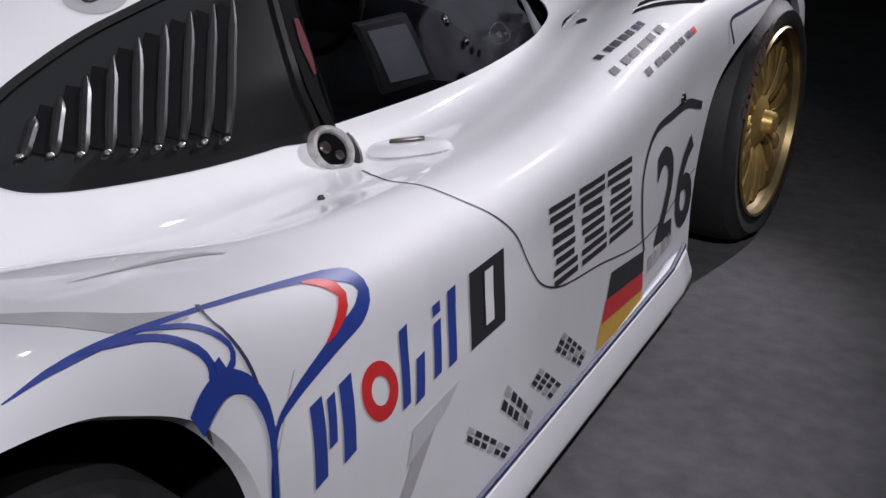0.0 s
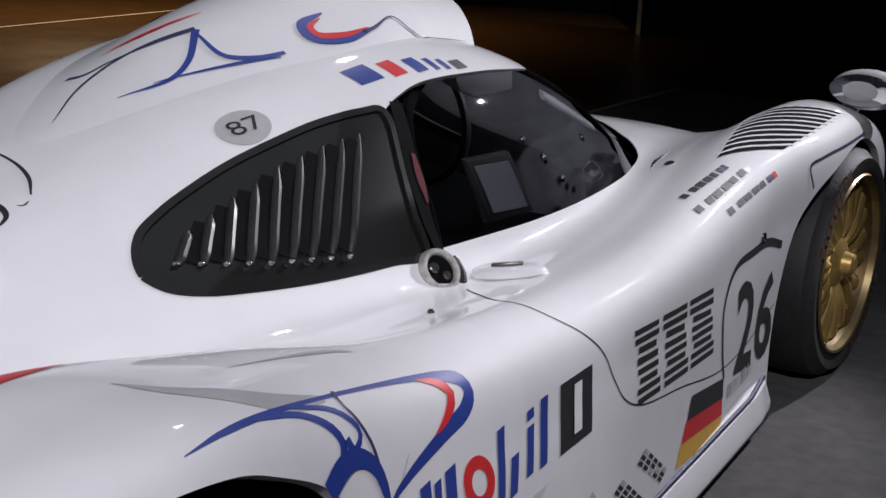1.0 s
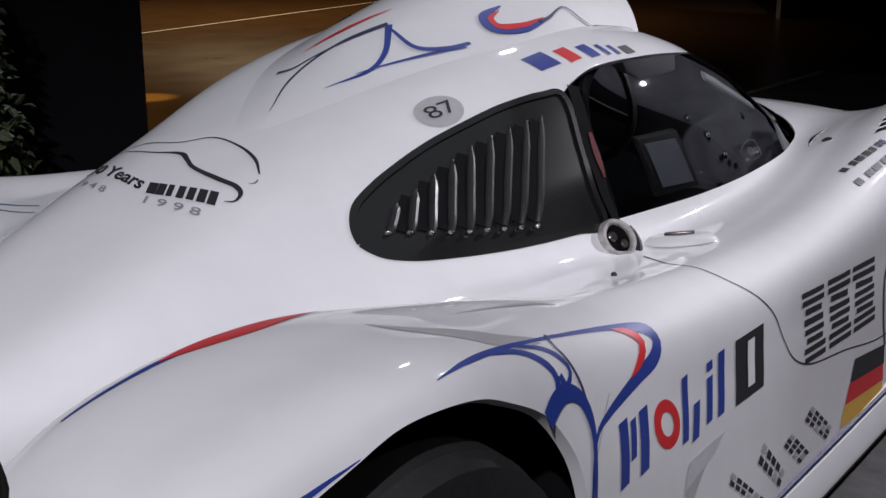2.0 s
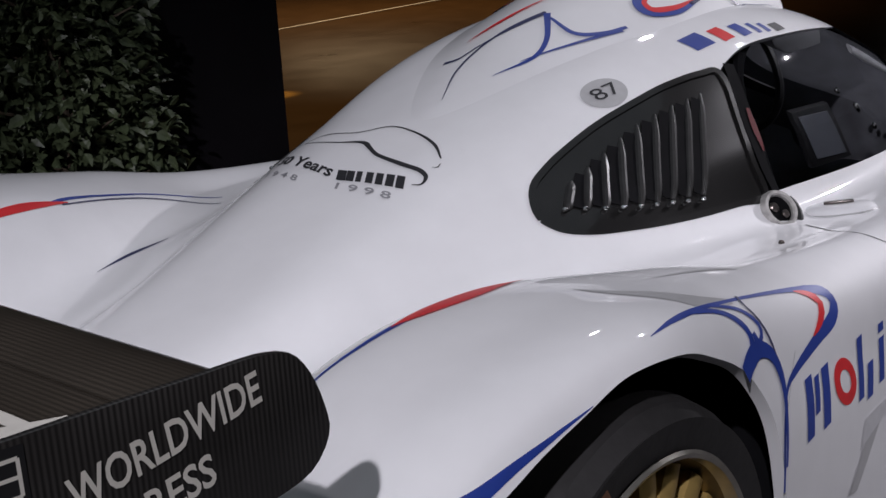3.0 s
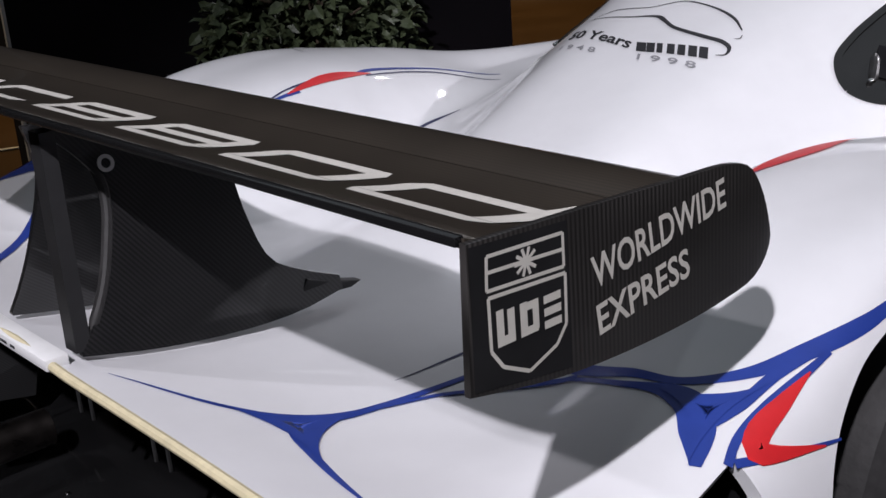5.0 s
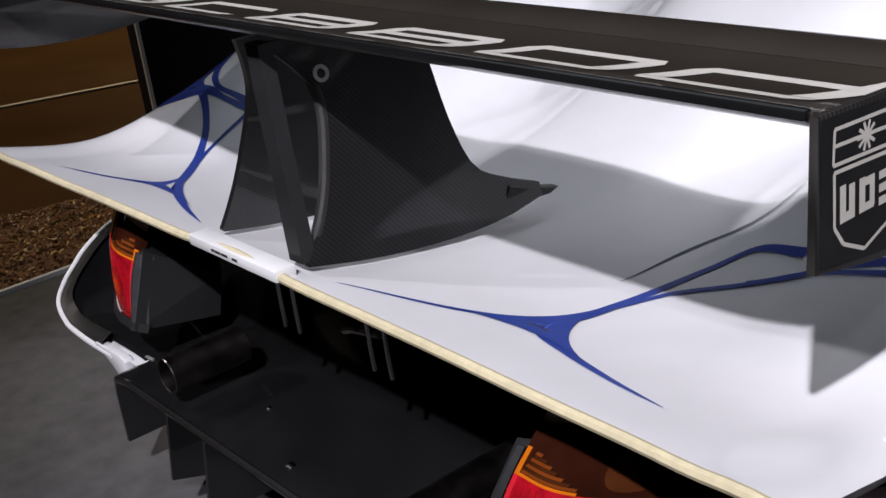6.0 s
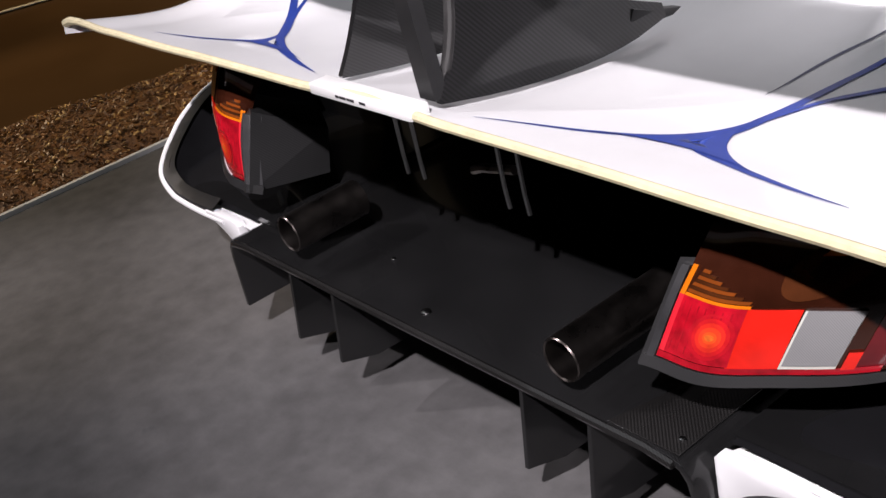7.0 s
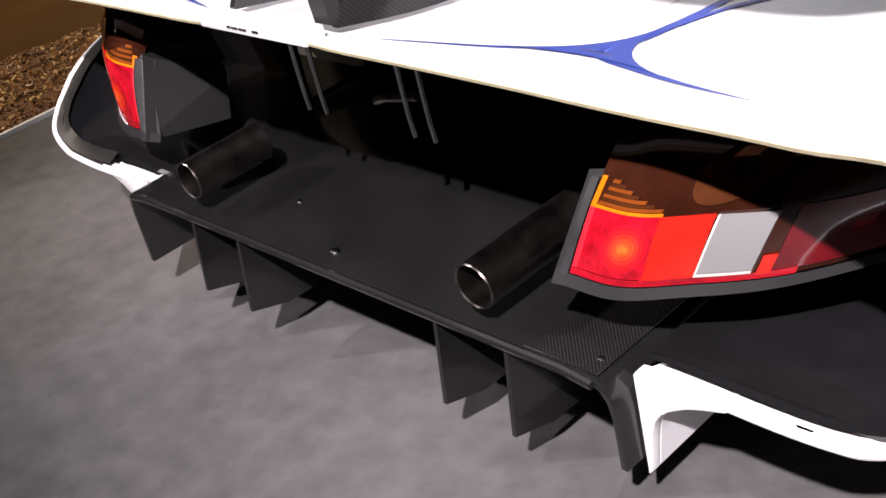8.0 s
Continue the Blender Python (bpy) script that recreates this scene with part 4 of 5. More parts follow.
tube(bm, [Vector((-p.x, p.y, p.z)) for p in half_lip[:0:-1]] + half_lip, [.004, .0085, .008, *[.0068] * 57, .008, .0085, .004], 8)
part("lip_strip", bm, FOAM, car, "ivory strip along the deck's trailing edge")
bm = bmesh.new()
lip = GRID[0]
zc = float(np.interp(.06, lip[:SEG * 2, 0], lip[:SEG * 2, 2]))
box(bm, (-.12, GRID[0, 0, 1] - .003, zc - .011), (.115, GRID[0, 0, 1] + .03, zc + .0062), .0025)
part("lip_centre", bm, PLAIN_WHITE, car, "white middle piece of the lip with worn edges")
for i, (x, w) in enumerate(((-.05, .007), (-.041, .005), (-.033, .007), (-.023, .006), (-.014, .008), (.006, .005), (.013, .007))):
    bm = bmesh.new()
    box(bm, (x - w / 2, GRID[0, 0, 1] - .004, zc - .0045), (x + w / 2, GRID[0, 0, 1] - .0025, zc - .001))
    part("lip_mark", bm, INK, car, "small black marking")

# ---- diffuser ----
diffuser = new("diffuser")
diffuser.parent = car
bm = bmesh.new()
arc = [(.531, .12), (.531, .2), (.527, .225), (.513, .243), (.49, .25)]
inn = [(.521, .12), (.521, .2), (.517, .219), (.507, .234), (.488, .24)]
ring = [(-.57, .097), *[(-x - .037, z) for x, z in arc[1:]], *arc[::-1], *inn, *[(-x - .037, z) for x, z in inn[:0:-1]], (-.56, .097)]
plate(bm, ring, "y", -1.015, -.45, .0015)
part("shelf", bm, CARBON, diffuser, "flat carbon shelf with rounded corners", edge=30)
for x in (-.357, -.228, .228, .357):
    bm = bmesh.new()
    plate(bm, [(-1.012, .242), (-1.03, .108), (-.96, .085), (-.6, .075), (-.45, .075), (-.45, .242)], "x", x - .0035, x + .0035)
    part("fin", bm, CARBON, diffuser, "upright carbon fin")
bm = bmesh.new()
tube(bm, [(x, -1.016, .246 - .006 * max(0, (abs(x + .018) - .488) / .03)) for x in np.linspace(-.54, .5, 25)], .0065, 8)
part("edge_lip", bm, CARBON_W, diffuser, "worn rounded lip of the shelf")
bm = bmesh.new()
plate(bm, [(.39, -1.01), (.505, -1.01), (.505, -.72), (.44, -.72), (.42, -.9)], "z", .2505, .2535, .0008)
part("cover_sheet", bm, CARBON_W, diffuser, "ribbed carbon cover sheet")
for x, y in ((-.02, -.975), (-.2, -.9), (.49, -.985)):
    bm = bmesh.new()
    bmesh.ops.create_uvsphere(bm, u_segments=12, v_segments=6, radius=.009 if x == -.02 else .005, matrix=pose(x, y, .2545 if x > .4 else .251) @ Matrix.Diagonal((1, 1, .5, 1)))
    part("bolt", bm, CHROME, diffuser, "bright bolt head")
# white fairings either side of the diffuser
for s in (1, -1):
    bm = bmesh.new()
    low = .1 if s > 0 else .15
    out = 0 if s > 0 else .037  # the shelf reaches further out on this side
    curve = spline([(.66 + out, .243), (.6 + out, .222), (.56 + out, .19), (.54 + out, low)], 12)
    outline = [(.535 + out, low - .005), (.535 + out, .247), (.54 + out, .253), (.56 + out, .255), (.6 + out, .2545), (.66 + out, .2515), *[tuple(p) for p in curve]]
    plate(bm, [(s * x, z) for x, z in outline], "y", -.984, -.966, .002)
    sheet = [*[tuple(p) for p in curve], *[(x - .006, z + .004) for x, z in curve[::-1]]]
    plate(bm, [(s * x, z) for x, z in sheet], "y", -.966, -.83)
    part("fairing", bm, WHITE, car, "white fairing beside the diffuser", edge=30)
    rim_line = [(x, -.974, SKIN_TREE.ray_cast(Vector((x, -.97, 0)), Vector((0, 0, 1)))[0].z + .002) for x in (.63, .67, .72, .78, .82)]
    climb = ((-.962, .28), (-.93, .305), (-.895, .325), (-.86, .345), (-.795, .372), (-.72, .397), (-.665, .43), (-.638, .48), (-.626, .53))[:9 if s > 0 else 6]
    rim_line += [tuple(SKIN_TREE.ray_cast(Vector((1.2, y, z)), Vector((-1, 0, 0)))[0]) for y, z in climb]
    if s < 0:  # this corner stands a little prouder
        rim_line = [(x + .016 * min(1, max(0, (x - .63) / .2)) * min(1, max(0, (-.64 - y) / .15)), y - .006, z - .004) for x, y, z in rim_line]
    bm = bmesh.new()
    tube(bm, [(s * x, y, z) for x, y, z in spline(rim_line, 60)], [.0066] * 44 + np.linspace(.0066, .003, 16).tolist(), 10)
    part("tail_rim", bm, WHITE, car, "rounded white rim of the open tail")
    if s < 0:
        # black tube and strip added to hide the white shell edge
        cover_line = [SKIN_TREE.ray_cast(Vector((-1.2, y, z)), Vector((1, 0, 0)))[0] for y, z in ((-.74, .39), (-.71, .402), (-.665, .43), (-.638, .48), (-.626, .53), (-.62, .565))]
        bm = bmesh.new()
        tube(bm, [tuple(p) for p in spline([tuple(p) for p in cover_line], 20)], .0095, 8)
        part("rim_cover", bm, RUBBER, car, "black tube covering the upper rim of the open tail")
        bm = bmesh.new()
        line = spline(rim_line[1:], 40)
        inward = [(Vector((.6, 0, .46)) - Vector((x, 0, z))).normalized() for x, y, z in line]
        rows = [[bm.verts.new((-(x + d.x * w), y + dy, z + d.z * w)) for (x, y, z), d in zip(line, inward)] for w, dy in ((.003, .001), (.02, -.001), (.036, .02))]
        for ra, rb in zip(rows, rows[1:]):
            for k in range(len(ra) - 1):
                bm.faces.new((ra[k], ra[k + 1], rb[k + 1], rb[k]))
        bmesh.ops.solidify(bm, geom=bm.faces[:], thickness=.003)
        bmesh.ops.recalc_face_normals(bm, faces=bm.faces)
        part("edge_cover", bm, BLACK, car, "dull black strip covering the shell edge inside the tail rim")
# dark shelf behind the fairing, carbon underside
    bm = bmesh.new()
    box(bm, (min(s * (.54 if s > 0 else .49), s * .9), -.95, .2515), (max(s * (.54 if s > 0 else .49), s * .9), -.5, .262))
    part("side_tray", bm, CARBON, car)

# hangers under the deck
for x, z in ((-.128, .42), (-.087, .42), (.106, .42), (.147, .42)):
    bm = bmesh.new()
    tube(bm, [(x, -.88, .575), (x + .002, -.88, z + .03), (x + .008, -.882, z)], .0042, 8)
    part("hanger", bm, CHROME, car, "thin bright metal hanger rod")
bm = bmesh.new()
tube(bm, [(.03, -.87, .455), (.05, -.87, .463), (.09, -.87, .47), (.13, -.875, .48)], .007, 8)
part("hanger_link", bm, STEEL, car, "small metal link")

# ---- exhausts ----
for s in (1, -1):
    bm = bmesh.new()
    lathe(bm, [(0, .0325), (-.002, .031), (0, .029), (.2 if s > 0 else .135, .028), (.21 if s > 0 else .145, .0325)], 32, "y", pose(s * .322, -1.01, .318), closed=True)
    part("exhaust_pipe", bm, STEEL, car, "brown-tinted steel exhaust pipe")

# ---- tail lights ----
LENS_LOW = [(.468, -.985, .37), (.53, -.972, .364), (.597, -.942, .37), (.7, -.88, .38), (.83, -.755, .402)]
LENS_HIGH = [(.505, -.87, .545), (.57, -.866, .55), (.65, -.83, .553), (.76, -.77, .555), (.87, -.65, .555)]
FACING = Vector((.35, -.83, .45)).normalized()


def lens_point(u, v):
    a = hermite(np.linspace(0, 1, 5), LENS_LOW, np.array([u]))[0]
    b = hermite(np.linspace(0, 1, 5), LENS_HIGH, np.array([u]))[0]
    return Vector(a + (b - a) * v) + FACING * (.02 * math.sin(math.pi * min(max(v, 0), 1)) + .022 * math.sin(math.pi * min(max(u, 0), 1)) * min(1, .45 + 1.4 * max(v, 0)))


def lens_patch(u0, u1, v0, v1, lift, s, skew=0.0, thick=.01):
    bm = bmesh.new()
    nu, nv = max(3, int((u1 - u0) * 30)), max(3, int((v1 - v0) * 20))
    rows = [[bm.verts.new(lens_point(u0 + (u1 - u0) * i / nu + skew * j / nv, v0 + (v1 - v0) * j / nv) + FACING * lift) for i in range(nu + 1)] for j in range(nv + 1)]
    for j in range(nv):
        for i in range(nu):
            bm.faces.new((rows[j][i], rows[j][i + 1], rows[j + 1][i + 1], rows[j + 1][i]))
    ret = bmesh.ops.extrude_face_region(bm, geom=bm.faces[:])
    for v in ret["geom"]:
        if isinstance(v, bmesh.types.BMVert):
            v.co -= FACING * thick
    bmesh.ops.scale(bm, vec=(s, 1, 1), verts=bm.verts)
    bmesh.ops.recalc_face_normals(bm, faces=bm.faces)
    return bm


for s in (1, -1):
    light = new("tail_light")
    light.parent = car
    part("smoked_lens", lens_patch(0, 1, 0, 1, 0, s), LAMP_DARK, light, "smoked brown upper lens")
    top_v = .385 if s > 0 else .46
    part("red_lens", lens_patch(.33, .515, .03, top_v, .002, s), LAMP_RED, light, "bright plain red lens")
    part("inner_reflector", lens_patch(.028, .34, .035, top_v, .003, s), LAMP_CRIMSON, light, "patterned crimson reflector")
    part("inner_edge", lens_patch(.002, .03, .035, top_v, .0036, s), LAMP_EDGE, light, "light red inner edge")
    for k in range(14):  # fine ribs moulded into the lens
        part("lens_rib", lens_patch(.045 + .02 * k, .052 + .02 * k, .06, top_v - .03, .0036, s), LAMP_CRIMSON if k % 2 else LAMP_DEEP, light)
    # concentric ovals paint the bulb's glow onto the lens
    for ru, rv, lift, mat, name, note in (*((.105 - .018 * k, .14 - .026 * k, .0042 + .0004 * k, LAMP_GLOW[k], "bulb_dish", "ring of red glow painted on the lens") for k in range(5)), (.022, .019, .0066, LAMP_CORE, "bulb_core", "orange core of the painted glow")):
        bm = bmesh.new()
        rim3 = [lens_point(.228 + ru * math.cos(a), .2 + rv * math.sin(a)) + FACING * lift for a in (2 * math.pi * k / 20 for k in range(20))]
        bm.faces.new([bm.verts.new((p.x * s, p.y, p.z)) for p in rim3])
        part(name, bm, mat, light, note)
    part("amber_line", lens_patch(.03, .35, top_v, top_v + .018, .003, s), LAMP_AMBER, light, "bright orange line above the red lens")
    part("amber_lens", lens_patch(.0, .028, top_v, .56, .003, s, .008), LAMP_AMBER, light, "bright amber lens")
    for k in range(7):
        part("amber_rib", lens_patch(.034 + .006 * k, .34 - .038 * k, top_v + .022 + .021 * k, top_v + .041 + .021 * k, .0026, s, .006), LAMP_RIB if k % 2 == 0 else LAMP_BROWN, light, "ribbed amber strip")
    # brown oval and amber patch paint a glow into the smoked lens
    bm = bmesh.new()
    ring2 = [lens_point(.52 + .1 * math.cos(a) + .03 * math.sin(a), .6 + .17 * math.sin(a)) + FACING * .0016 for a in (2 * math.pi * k / 28 for k in range(28))]
    bm.faces.new([bm.verts.new((p.x * s, p.y, p.z)) for p in ring2])
    part("glow_surround", bm, LAMP_BROWN, light, "round brown patch round the painted amber glow")
    part("amber_glint", lens_patch(.49, .545, .68, .73, .0026, s, .02), LAMP_AMBER, light, "amber glow painted on the smoked lens")
    part("outer_lens", lens_patch(.69, .97, .03, .4, .0016, s), LAMP_MAROON, light, "dark maroon outer lens")
    # red glints of the outer lens, painted as small patches
    for u0, v0 in ((.8, .2), (.9, .3), (.9, .14)):
        part("red_glint", lens_patch(u0, u0 + .03, v0, v0 + .06, .0026, s), LAMP_DEEP, light, "red glint painted on the outer lens")
    if s > 0:
        part("reflector_border", lens_patch(.517, .651, .03, .38, .004, s, .004), LETTER, light, "pale border of the reflector")
        part("reflector", lens_patch(.524, .651, .05, .381, .0055, s, .004), LAMP_CLEAR, light, "clear ribbed reflector")
        part("red_lens", lens_patch(.662, .69, .02, .13, .003, s), LAMP_RED, light, "bright red lens")
    else:
        part("reflector_border", lens_patch(.24, .5, -.034, -.004, .004, s), PALE, light, "pale lower edge")
    part("lower_edge", lens_patch(.0, .74, -.006, .031, .003, s), LAMP_DEEP, light, "red lower edge")
    part("frame", lens_patch(-.042, -.004, -.07, .545, .006, s, .0, .03), FRAME_GREY, light, "worn grey frame")
    part("frame", lens_patch(-.06, .9, -.08, -.012, .006, s, .0, .03), CARBON_F, light, "ribbed carbon frame")
    bm = bmesh.new()
    a = [lens_point(-.07, -.08), lens_point(-.07, .58), Vector((.475, -.8, .39)), Vector((.475, -.82, .31))]
    front = [bm.verts.new((p.x * s, p.y, p.z)) for p in a]
    backv = [bm.verts.new((p.x * s + s * .1, p.y + .05, p.z)) for p in a]
    bm.faces.new(front), bm.faces.new(backv[::-1])
    for i in range(4):
        bm.faces.new((front[i], front[(i + 1) % 4], backv[(i + 1) % 4], backv[i]))
    bmesh.ops.recalc_face_normals(bm, faces=bm.faces)
    part("housing", bm, CARBON_F, light, "black carbon lamp housing", edge=30)

# ---- stripes and lettering on the skin ----
def both(name, points, widths, mat, lift=.0012, label=""):
    ribbon(name, points, widths, mat, lift, label)
    ribbon(name, points, widths, mat, lift, label, True)


BLUE_S, RED_S = "deep blue swoosh stripe", "bright red swoosh stripe"
# rear quarter swooshes
both("stripe", [(.912, -.03, .758), (.898, .061, .753), (.886, .163, .738), (.879, .257, .72), (.874, .362, .699), (.871, .457, .677), (.872, .52, .661)], [.001, .009, .008, .006, .007, .01, .016], BLUE, label=BLUE_S)
both("stripe", [(.872, .515, .662), (.881, .566, .641), (.892, .572, .62), (.9, .548, .605), (.909, .481, .597), (.917, .417, .59), (.925, .355, .582), (.933, .311, .571), (.94, .287, .54), (.945, .277, .5), (.948, .274, .42)], [.016, .026, .028, .026, .022, .018, .013, .008, .007, .008, .008], BLUE, label=BLUE_S)
both("stripe", [(.874, .46, .673), (.88, .5, .656), (.89, .52, .638), (.898, .508, .623), (.907, .473, .609), (.91, .45, .604)], [.002, .013, .021, .019, .011, .002], RED, .002, label=RED_S)
both("stripe", [(0.893, 0.07, 0.747), (0.891, 0.115, 0.738), (0.891, 0.162, 0.725), (0.897, 0.195, 0.71), (0.907, 0.221, 0.688), (0.915, 0.226, 0.672), (0.92, 0.22, 0.662)], [0.0013, 0.0067, 0.0088, 0.0094, 0.0121, 0.0142, 0.0148], BLUE, .0018, label=BLUE_S)
both("stripe", [(0.884, 0.152, 0.733), (0.885, 0.195, 0.721), (0.889, 0.233, 0.707), (0.898, 0.257, 0.691), (0.907, 0.269, 0.674), (0.913, 0.262, 0.663), (0.919, 0.239, 0.657)], [0.0013, 0.0054, 0.0067, 0.0081, 0.0088, 0.0088, 0.0088], BLUE, .002, label=BLUE_S)
both("stripe", [(0.87, 0.265, 0.714), (0.885, 0.262, 0.704), (0.896, 0.27, 0.69), (0.907, 0.279, 0.671), (0.916, 0.287, 0.646), (0.923, 0.289, 0.624), (0.929, 0.284, 0.604)], [0.0074, 0.0047, 0.0054, 0.0061, 0.0067, 0.0081, 0.0081], NAVY, .0022, label=BLUE_S)
both("stripe", [(.9335, .172, .638), (.928, .196, .648), (.922, .23, .653), (.921, .258, .645), (.923, .281, .625), (.93, .294, .59), (.94, .286, .53), (.946, .279, .46)], [.03, .03, .026, .022, .02, .014, .011, .008], BLUE, .0028, label=BLUE_S)
both("stripe", [(.911, .236, .675), (.916, .238, .665), (.921, .24, .65)], [.012, .016, .026], BLUE, .003, label=BLUE_S)
both("stripe", [(.744, .039, .766), (.804, .064, .766), (.841, .102, .758), (.873, .16, .737), (.88, .24, .72)], [.002, .022, .034, .034, .01], SILVER, .0011, label="pale grey swoosh shadow")
both("stripe", [(.781, .184, .75), (.784, .283, .733), (.786, .389, .711), (.795, .419, .703)], [.001, .005, .011, .004], SILVER, label="silver crescent stripe")
# rear fender crest stripes
ribbon("stripe", [(-.545, -.28, .705), (-.547, -.2, .72), (-.55, -.12, .728)], [.004, .006, .012], BLUE, label=BLUE_S)
ribbon("stripe", [(-.55, -.15, .727), (-.557, -.1, .735), (-.565, -.04, .74), (-.567, .09, .73)], [.003, .018, .026, .003], RED, .0016, label=RED_S)
ribbon("stripe", [(.585, -.3, .71), (.598, -.22, .728), (.606, -.13, .74)], [.005, .012, .02], BLUE, label=BLUE_S)
ribbon("stripe", [(.602, -.17, .735), (.608, -.12, .742), (.617, -.05, .748), (.63, .08, .74)], [.004, .046, .056, .004], RED, .0016, label=RED_S)
ribbon("stripe", [(-.545, -.235, .712), (-.562, -.14, .733), (-.568, -.02, .74), (-.565, .08, .73)], [.003, .005, .005, .003], NAVY, .0012, "dark blue edge of the red stripe")
ribbon("stripe", [(.62, .03, .75), (.635, .09, .744), (.655, .14, .738)], [.02, .012, .002], PALE, .0012, "pale grey tip of the stripe")
ribbon("stripe", [(-.567, .05, .733), (-.583, .079, .723), (-.611, .257, .694), (-.623, .408, .662), (-.609, .526, .638)], [.012, .009, .006, .005, .003], BLUE, label=BLUE_S)
ribbon("stripe", [(-.565, .07, .722), (-.595, .243, .69), (-.597, .383, .658), (-.567, .486, .636)], [.004, .005, .004, .003], NAVY, .0016, label=BLUE_S)
both("stripe", [(.42, .042, .609), (.441, .142, .619), (.453, .246, .625)], [.001, .009, .002], NAVY, label="thin dark stripe")
# swoosh behind the rear wheel, over the tail deck
both("stripe", [(.93, -.19, .722), (.927, -.258, .712), (.922, -.33, .7), (.914, -.394, .685), (.893, -.464, .672), (.854, -.532, .655), (.792, -.569, .64), (.706, -.562, .622), (.596, -.532, .582)], [.001, .006, .012, .02, .022, .016, .012, .018, .02], BLUE, label=BLUE_S)
both("stripe", [(.531, -.576, .554), (.601, -.553, .575), (.727, -.586, .622), (.793, -.588, .634), (.832, -.6, .632), (.862, -.632, .622), (.884, -.665, .608)], [.004, .007, .009, .014, .034, .04, .012], BLUE, .0018, label=BLUE_S)
both("stripe", [(.897, -.462, .67), (.88, -.519, .655), (.872, -.573, .638), (.858, -.605, .63)], [.01, .014, .016, .03], BLUE, .002, label=BLUE_S)
both("stripe", [(.906, -.455, .668), (.902, -.49, .657), (.893, -.561, .635), (.895, -.61, .62), (.905, -.64, .606)], [.006, .01, .011, .01, .01], BLUE, .0024, label=BLUE_S)
both("stripe", [(.945, -.49, .59), (.935, -.533, .594), (.921, -.595, .602), (.908, -.632, .606)], [.003, .006, .008, .01], BLUE, .0024, label=BLUE_S)
both("stripe", [(.905, -.49, .657), (.903, -.539, .638), (.905, -.586, .622), (.914, -.604, .611), (.926, -.579, .603), (.941, -.515, .591)], [.002, .016, .026, .026, .014, .002], RED, .003, label=RED_S)
ribbon("stripe", [(.169, -.955, .6), (.326, -.895, .586), (.407, -.846, .573), (.45, -.82, .568)], [.001, .007, .01, .01], BLUE, label=BLUE_S)
ribbon("stripe", [(.43, -.84, .572), (.455, -.866, .577), (.52, -.885, .58), (.582, -.9, .582), (.69, -.921, .589)], [.012, .012, .012, .008, .001], BLUE, .0016, label=BLUE_S)
ribbon("stripe", [(.428, -.852, .574), (.442, -.8, .565), (.446, -.717, .554), (.46, -.567, .548), (.49, -.505, .563), (.58, -.515, .584)], [.012, .016, .014, .012, .014, .018], BLUE, .002, label=BLUE_S)
ribbon("stripe", [(.443, -.77, .56), (.475, -.642, .549), (.54, -.58, .562), (.62, -.55, .585)], [.004, .009, .01, .012], BLUE, .0024, label=BLUE_S)
ribbon("stripe", [(.391, -.66, .547), (.394, -.485, .544), (.459, -.351, .6)], [.001, .008, .006], NAVY, label=BLUE_S)
ribbon("stripe", [(-0.718, -0.958, 0.599), (-0.627, -0.924, 0.588), (-0.546, -0.889, 0.58), (-0.467, -0.866, 0.577)], [0.001, 0.006, 0.009, 0.016], BLUE, .0018, BLUE_S)
ribbon("stripe", [(-0.484, -0.854, 0.574), (-0.372, -0.898, 0.585), (-0.281, -0.929, 0.594), (-0.203, -0.95, 0.599)], [0.012, 0.014, 0.009, 0.001], BLUE, .0018, BLUE_S)
ribbon("stripe", [(-0.457, -0.869, 0.578), (-0.57, -0.775, 0.561), (-0.648, -0.708, 0.565), (-0.7, -0.661, 0.588), (-0.756, -0.624, 0.616), (-0.817, -0.595, 0.634), (-0.857, -0.577, 0.639)], [0.012, 0.018, 0.016, 0.014, 0.014, 0.018, 0.02], BLUE, .0018, BLUE_S)
ribbon("stripe", [(-0.521, -0.813, 0.566), (-0.632, -0.708, 0.562), (-0.661, -0.646, 0.577), (-0.672, -0.594, 0.595), (-0.676, -0.568, 0.605)], [0.006, 0.007, 0.007, 0.008, 0.01], BLUE, .0018, BLUE_S)
ribbon("stripe", [(-0.857, -0.589, 0.635), (-0.788, -0.591, 0.632), (-0.721, -0.582, 0.621), (-0.675, -0.567, 0.605)], [0.012, 0.012, 0.012, 0.014], BLUE, .0018, BLUE_S)


def web(corners, centre, mat, lift, label, bow=.04):
    """A three-pointed patch with hollow sides, where stripes run together."""
    c = Vector(centre)
    pts = [Vector(p) for p in corners]
    rim = []
    for a, b in zip(pts, pts[1:] + pts[:1]):
        ctrl = c.lerp((a + b) / 2, bow)
        rim += [a * (1 - u) ** 2 + ctrl * 2 * u * (1 - u) + b * u * u for u in np.linspace(0, 1, 15)[:-1].tolist()]
    bm = bmesh.new()
    rings = [[bm.verts.new(on_skin(c.lerp(p, r), lift)[0]) for p in rim] for r in (.12, .35, .6, .8, 1.0)]
    for r, q in zip(rings, rings[1:]):
        for k in range(len(rim)):
            bm.faces.new((r[k], r[(k + 1) % len(rim)], q[(k + 1) % len(rim)], q[k]))
    bm.faces.new(rings[0])
    part("stripe_knot", bm, mat, shell, label, edge=0)


KNOT = "deep blue three-pointed knot of stripes"
web([(.32, -.897, .587), (.44, -.73, .555), (.55, -.89, .58)], (.438, -.85, .574), BLUE, .0026, KNOT)
web([(-.57, -.893, .58), (-.3, -.914, .59), (-.575, -.77, .56)], (-.457, -.868, .577), BLUE, .0026, KNOT)
